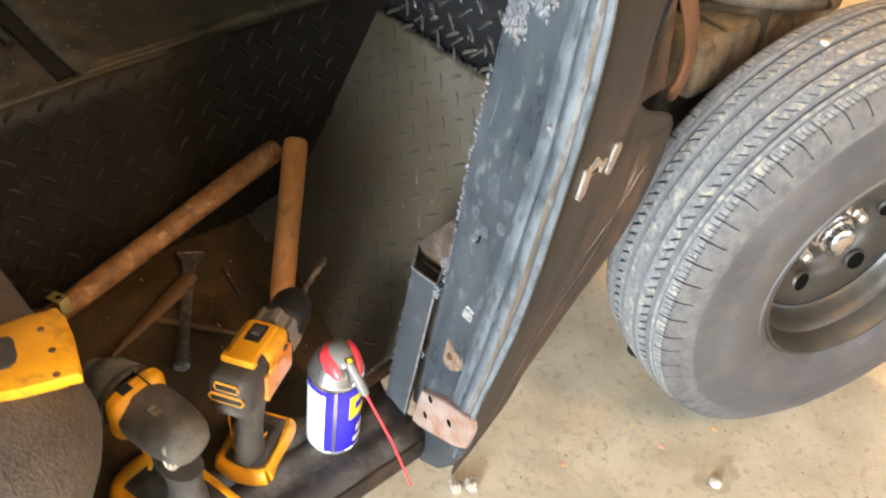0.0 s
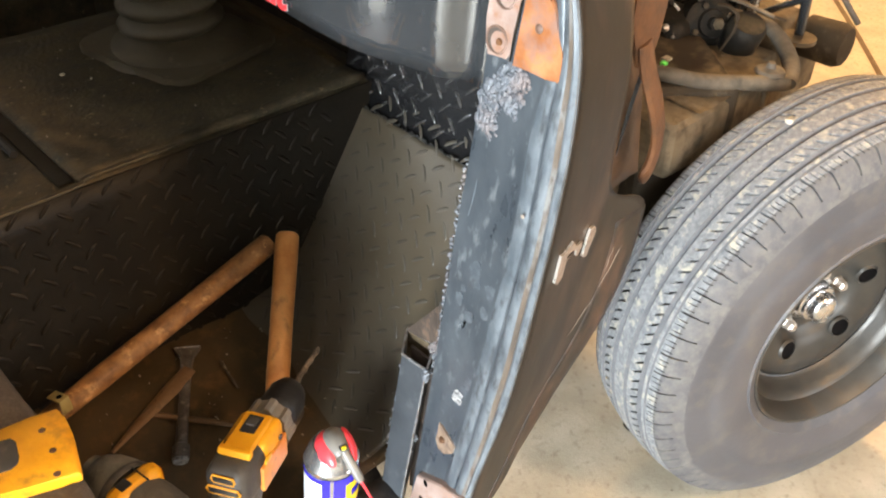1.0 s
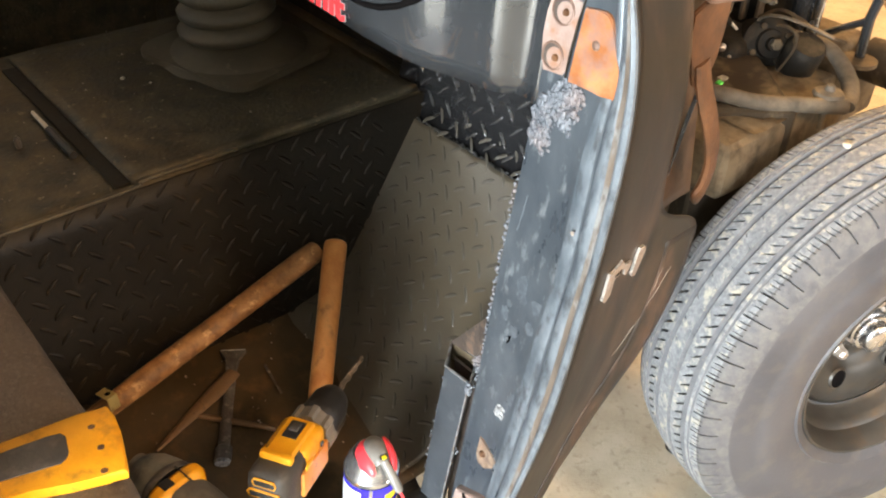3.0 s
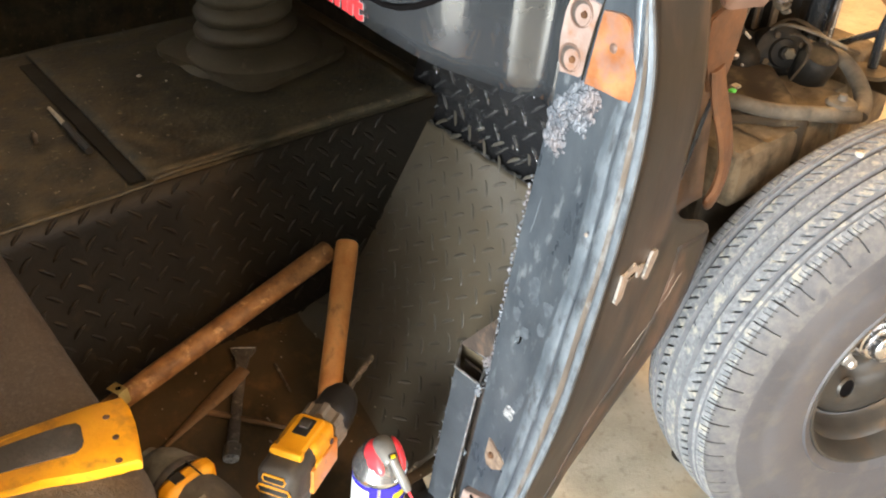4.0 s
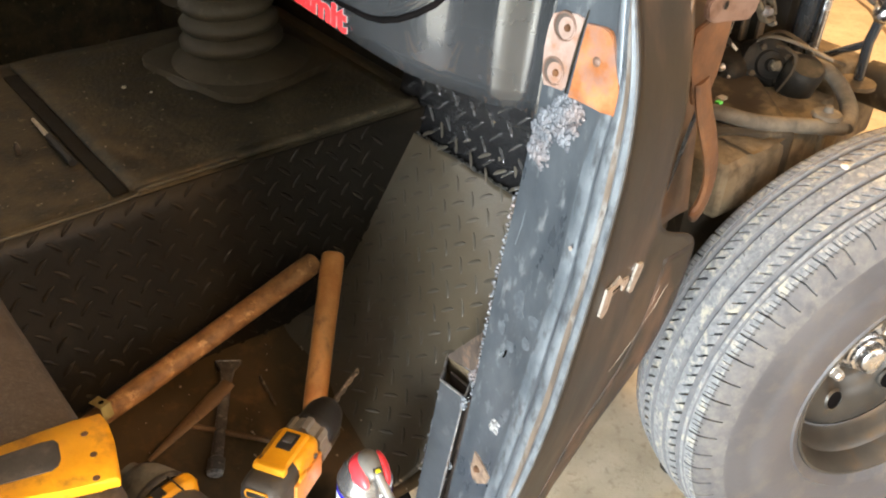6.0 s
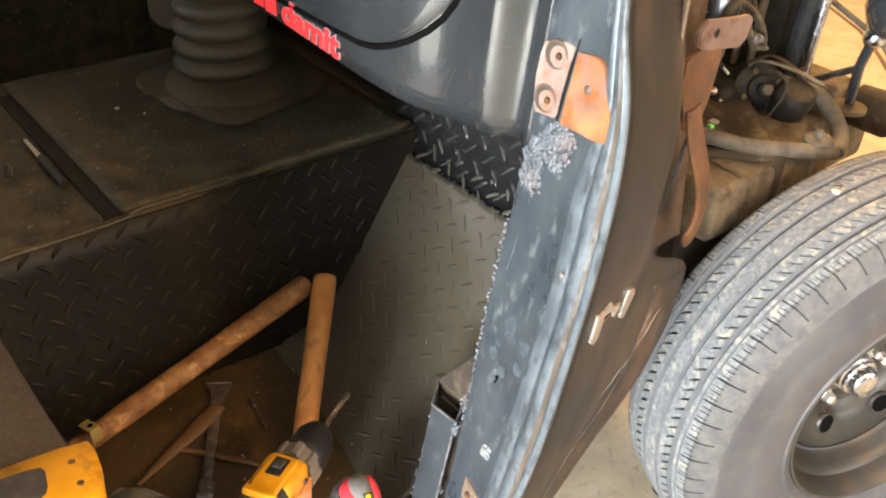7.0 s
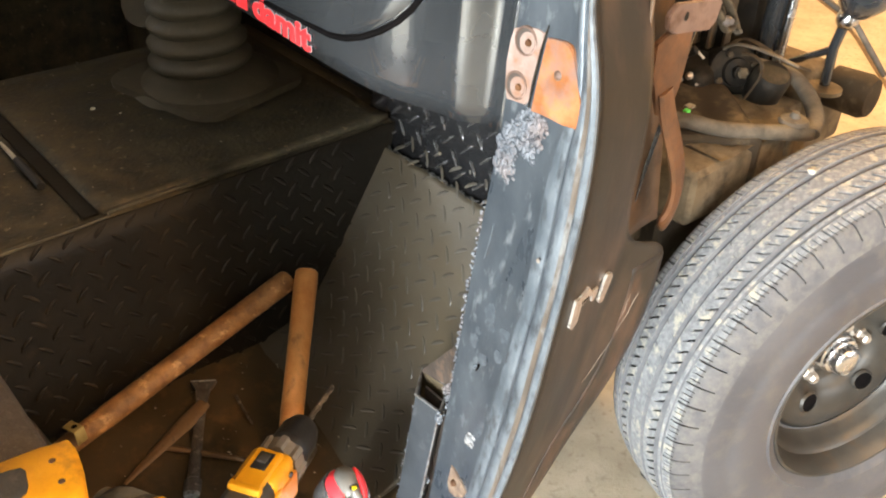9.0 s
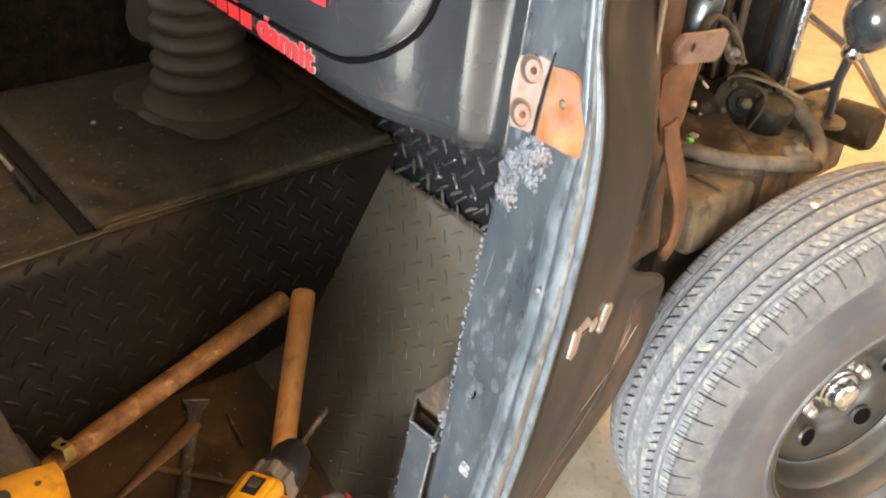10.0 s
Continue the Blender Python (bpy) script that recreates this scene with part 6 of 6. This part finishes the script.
# the seam of the print faces the door opening
SEAM = math.degrees(math.atan2((cq.to_3x3().transposed() @ Vector((0.72, -0.69, 0)))[2], (cq.to_3x3().transposed() @ Vector((0.72, -0.69, 0)))[1]))
for name, a0, a1, mat in (("white_label", -104, -14, "can_white"), ("blue_label", -13, 150, "can_blue"), ("blue_label", -255, -105, "can_blue")):
    part(name, can_band(SEAM + a0, SEAM + a1, 0.0085, 0.1195, CR - 0.0004, 40), M[mat], can, smooth=60)
part("seam_stripe", can_band(SEAM + 4, SEAM + 11, 0.0085, 0.1195, CR, 4), M["can_metal"], can, smooth=60)
part("blue_rim", can_band(0, 360, 0.112, 0.1195, CR, 48), M["can_blue"], can, smooth=60)
part("yellow_shield", can_band(SEAM + 38, SEAM + 95, 0.066, 0.106, CR, 14), M["can_yellow"], can, smooth=60)
part("shield_bars", can_band(SEAM + 52, SEAM + 85, 0.082, 0.094, CR + 0.0004, 10), M["can_blue"], can, smooth=60)
part("white_bars", can_band(SEAM + 52, SEAM + 92, 0.018, 0.026, CR, 10), M["can_white"], can, smooth=60)
part("white_bars", can_band(SEAM + 60, SEAM + 92, 0.034, 0.046, CR, 10), M["can_white"], can, smooth=60)
part("cap", lathe([(0.134, 0.022), (0.140, 0.0235), (0.147, 0.0215), (0.153, 0.016), (0.156, 0.0)], 32, m=cq @ Matrix.Diagonal((1, 1, 0.9, 1))), M["cap_grey"], can, "pale grey spray cap", smooth=50)
# saddle from back to notch, a red wing down each flank, and the nozzle folded out of the notch
saddle = smooth_path([(-0.6085, 0.4350, 0.534), (-0.5925, 0.4284, 0.5385), (-0.5788, 0.4253, 0.537), (-0.5694, 0.4240, 0.533)], 5)
SW = [0.006, 0.0095, 0.0115, 0.0128, 0.0135, 0.0138, 0.0138, 0.0136, 0.0132, 0.0126, 0.012, 0.0114, 0.0108, 0.0102, 0.0096, 0.009]
part("cap_top", sweep(saddle, SW[:len(saddle)], 18, flat=(1, 0.72)), M["cap_grey"], can, "worn grey saddle of the cap", smooth=60)
for pts, w, lie in (([(-0.6145, 0.4285, 0.533), (-0.6010, 0.4160, 0.534), (-0.5850, 0.4095, 0.530), (-0.5674, 0.4095, 0.523)], 1.0, (0.25, -0.75, 0.6)), ([(-0.6012, 0.4475, 0.536), (-0.5838, 0.4435, 0.535), (-0.5679, 0.4380, 0.530), (-0.5568, 0.4315, 0.525)], 0.9, (0.3, 0.75, 0.35))):
    line = smooth_path(pts, 5)
    n = len(line) - 1
    rr = [w * (0.0012 + 0.0112 * math.sin(math.pi * min(1, k / n) ** 0.85) ** 0.7) for k in range(n + 1)]
    part("cap_wing", sweep(line, rr, 16, flat=(1, 0.42), up=lie), M["cap_red"], can, "red plastic wing", smooth=60)
part("straw_clip", box((0, 0, 0), (0.005, 0.006, 0.003), 0.001, m=frame_of((-0.5705, 0.4258, 0.5425), (0.9, -0.2, 0))), M["can_yellow"], can, "small yellow clip")
part("cap_notch", box((0, 0, 0), (0.006, 0.011, 0.006), 0.0015, m=frame_of((-0.5725, 0.4262, 0.5408), (0.9, -0.2, -0.4))), M["black_plastic"], can)
noz0, noz1 = Vector((-0.5702, 0.4252, 0.538)), Vector((-0.5395, 0.4268, 0.508))
part("nozzle", sweep([noz0, noz0.lerp(noz1, 0.55), noz0.lerp(noz1, 0.86), noz1], [0.0056, 0.0060, 0.0058, 0.0040], 14), M["cap_grey"], can)
part("straw", sweep([noz1, Vector((-0.5135, 0.4460, 0.430)), Vector((-0.497, 0.468, 0.334))], 0.0016, 8), M["cap_red"], can, "thin red straw")

# ---- small things ----
def screwdriver():
    t = thing("small_screwdriver", (-1.17, 0.305, 0.748), "small pale and dark pen-like tool on the tunnel", "screwdriver")
    part("tip", sweep([(-1.255, 0.302, 0.7515), (-1.19, 0.302, 0.7515)], [0.0028, 0.004], 8), M["pale"], t)
    part("grip", sweep([(-1.19, 0.302, 0.7525), (-1.10, 0.302, 0.7525)], [0.0055, 0.0055], 10), M["black_plastic"], t)


screwdriver()
for name, label, cat, p, r, mat in (
        ("pale_plug", "small pale plug on the tunnel", "plug", (-1.177, 0.255, 0.752), (0.006, 0.005, 0.012), "tool_steel"),
        ("paint_chip", "tiny pale chip on the tunnel cover", "chip", (-1.274, 0.448, 0.7575), (0.004, 0.004, 0.002), "pale"),
        ("paint_chip", "tiny pale chip on the tunnel cover", "chip", (-1.235, 0.475, 0.7575), (0.002, 0.002, 0.0015), "pale"),
        ("lug_bolt", "dark bolt lying on the concrete by the wheel", "bolt", (-0.5995, 1.1487, 0.009), (0.020, 0.009, 0.009), "dark_steel"),
        ("stone", "small pale stone on the concrete", "stone", (-0.315, 1.0245, 0.008), (0.012, 0.010, 0.008), "pale"),
        ("paint_fleck", "orange fleck on the concrete", "fleck", (-0.514, 0.849, 0.0006), (0.004, 0.005, 0.0006), "orange_chip"),
        ("paint_fleck", "dull yellow fleck on the concrete", "fleck", (-0.4913, 1.0141, 0.0006), (0.003, 0.005, 0.0006), "tan_chip"),
        ("paint_fleck", "pink fleck on the concrete", "fleck", (-0.4275, 1.017, 0.0006), (0.008, 0.005, 0.0006), "pink_chip"),
        ("paint_fleck", "tan fleck on the concrete", "fleck", (-0.389, 1.126, 0.0008), (0.006, 0.006, 0.0008), "tan_chip")):
    p = (p[0], p[1], p[2] + (GROUND if p[2] < 0.1 else 0.0))
    t = thing(name, (p[0], p[1], p[2] - r[2]), label, cat)
    bm = bmesh.new()
    bmesh.ops.create_icosphere(bm, subdivisions=2, radius=1.0)
    for v in bm.verts:
        v.co *= 1 + 0.25 * noise.noise(v.co * 1.7 + Vector(p) * 31)
    part("piece", bm, M[mat], t, m=Matrix.Translation(p) @ Matrix.Diagonal((*r, 1)))
for x, y in ((-0.605, 0.670), (-0.590, 0.694)):
    t = thing("loose_nut", (x, y, GROUND), "shiny lug nut lying on the concrete", "nut", "loose nuts on the floor")
    part("nut", lathe([(0.0, 0.0), (0.0, 0.0115), (0.016, 0.0115), (0.022, 0.008), (0.023, 0.0)], 6, m=frame_of((x, y, GROUND + 0.010), (0.8, -0.5, 0.1))), M["badge"], t, smooth=20)
rng = random.Random(11)
dv, df = [], []
for k in range(90):
    x, y = rng.uniform(-0.96, -0.62), rng.uniform(0.16, 0.56)
    c, r = Vector((x, y, floor_z(x) + 0.004)), rng.choice((0.0006, 0.0008, 0.001, 0.0014, 0.002))
    a = rng.uniform(0, math.tau)
    n = len(dv)
    dv += [c + Vector((math.cos(a + q) * r * e, math.sin(a + q) * r, 0)) for q, e in ((0, 2), (1.6, 1), (3.1, 1.7), (4.7, 1))] + [c + Vector((0, 0, r))]
    df += [(n, n + 1, n + 4), (n + 1, n + 2, n + 4), (n + 2, n + 3, n + 4), (n + 3, n, n + 4)]
me = bpy.data.meshes.new("swarf")
me.from_pydata([tuple(v) for v in dv], [], df)
me.materials.append(M["brass_nut"])
tagged(new("swarf", me), "scattered metal swarf on the oily floor pan", "swarf", "", "stuff")
dv, df = [], []
for k in range(260):
    x, y = rng.uniform(-0.55, 0.25), rng.uniform(0.45, 1.35)
    c, r = Vector((x, y, GROUND)), rng.choice((0.0006, 0.0008, 0.001, 0.0013, 0.0025))
    a = rng.uniform(0, math.tau)
    n = len(dv)
    dv += [c + Vector((math.cos(a + q) * r * e, math.sin(a + q) * r, 0)) for q, e in ((0, 1.6), (1.6, 1), (3.1, 1.3), (4.7, 1))] + [c + Vector((0, 0, r * 0.8))]
    df += [(n, n + 1, n + 4), (n + 1, n + 2, n + 4), (n + 2, n + 3, n + 4), (n + 3, n, n + 4)]
me = bpy.data.meshes.new("grit")
me.from_pydata([tuple(v) for v in dv], [], df)
me.materials.append(M["joint"])
tagged(new("grit", me), "dark grit scattered on the concrete", "grit", "", "stuff")
dv, df = [], []
for k in range(130):
    x, y = rng.uniform(-1.46, -0.995), rng.uniform(0.16, 0.78)
    if 0.30 < y < 0.345:
        continue
    c, r = Vector((x, y, 0.7575 if y > 0.34 else 0.748)), rng.choice((0.0005, 0.0006, 0.0008, 0.0011, 0.0016))
    a = rng.uniform(0, math.tau)
    n = len(dv)
    dv += [c + Vector((math.cos(a + q) * r * e, math.sin(a + q) * r, 0)) for q, e in ((0, 2.4), (1.6, 1), (3.1, 2.0), (4.7, 1))] + [c + Vector((0, 0, r * 0.8))]
    df += [(n, n + 1, n + 4), (n + 1, n + 2, n + 4), (n + 2, n + 3, n + 4), (n + 3, n, n + 4)]
me = bpy.data.meshes.new("crumbs")
me.from_pydata([tuple(v) for v in dv], [], df)
me.materials.append(M["scratch"])
tagged(new("crumbs", me), "pale crumbs of dirt on the tunnel cover", "crumbs", "", "stuff")
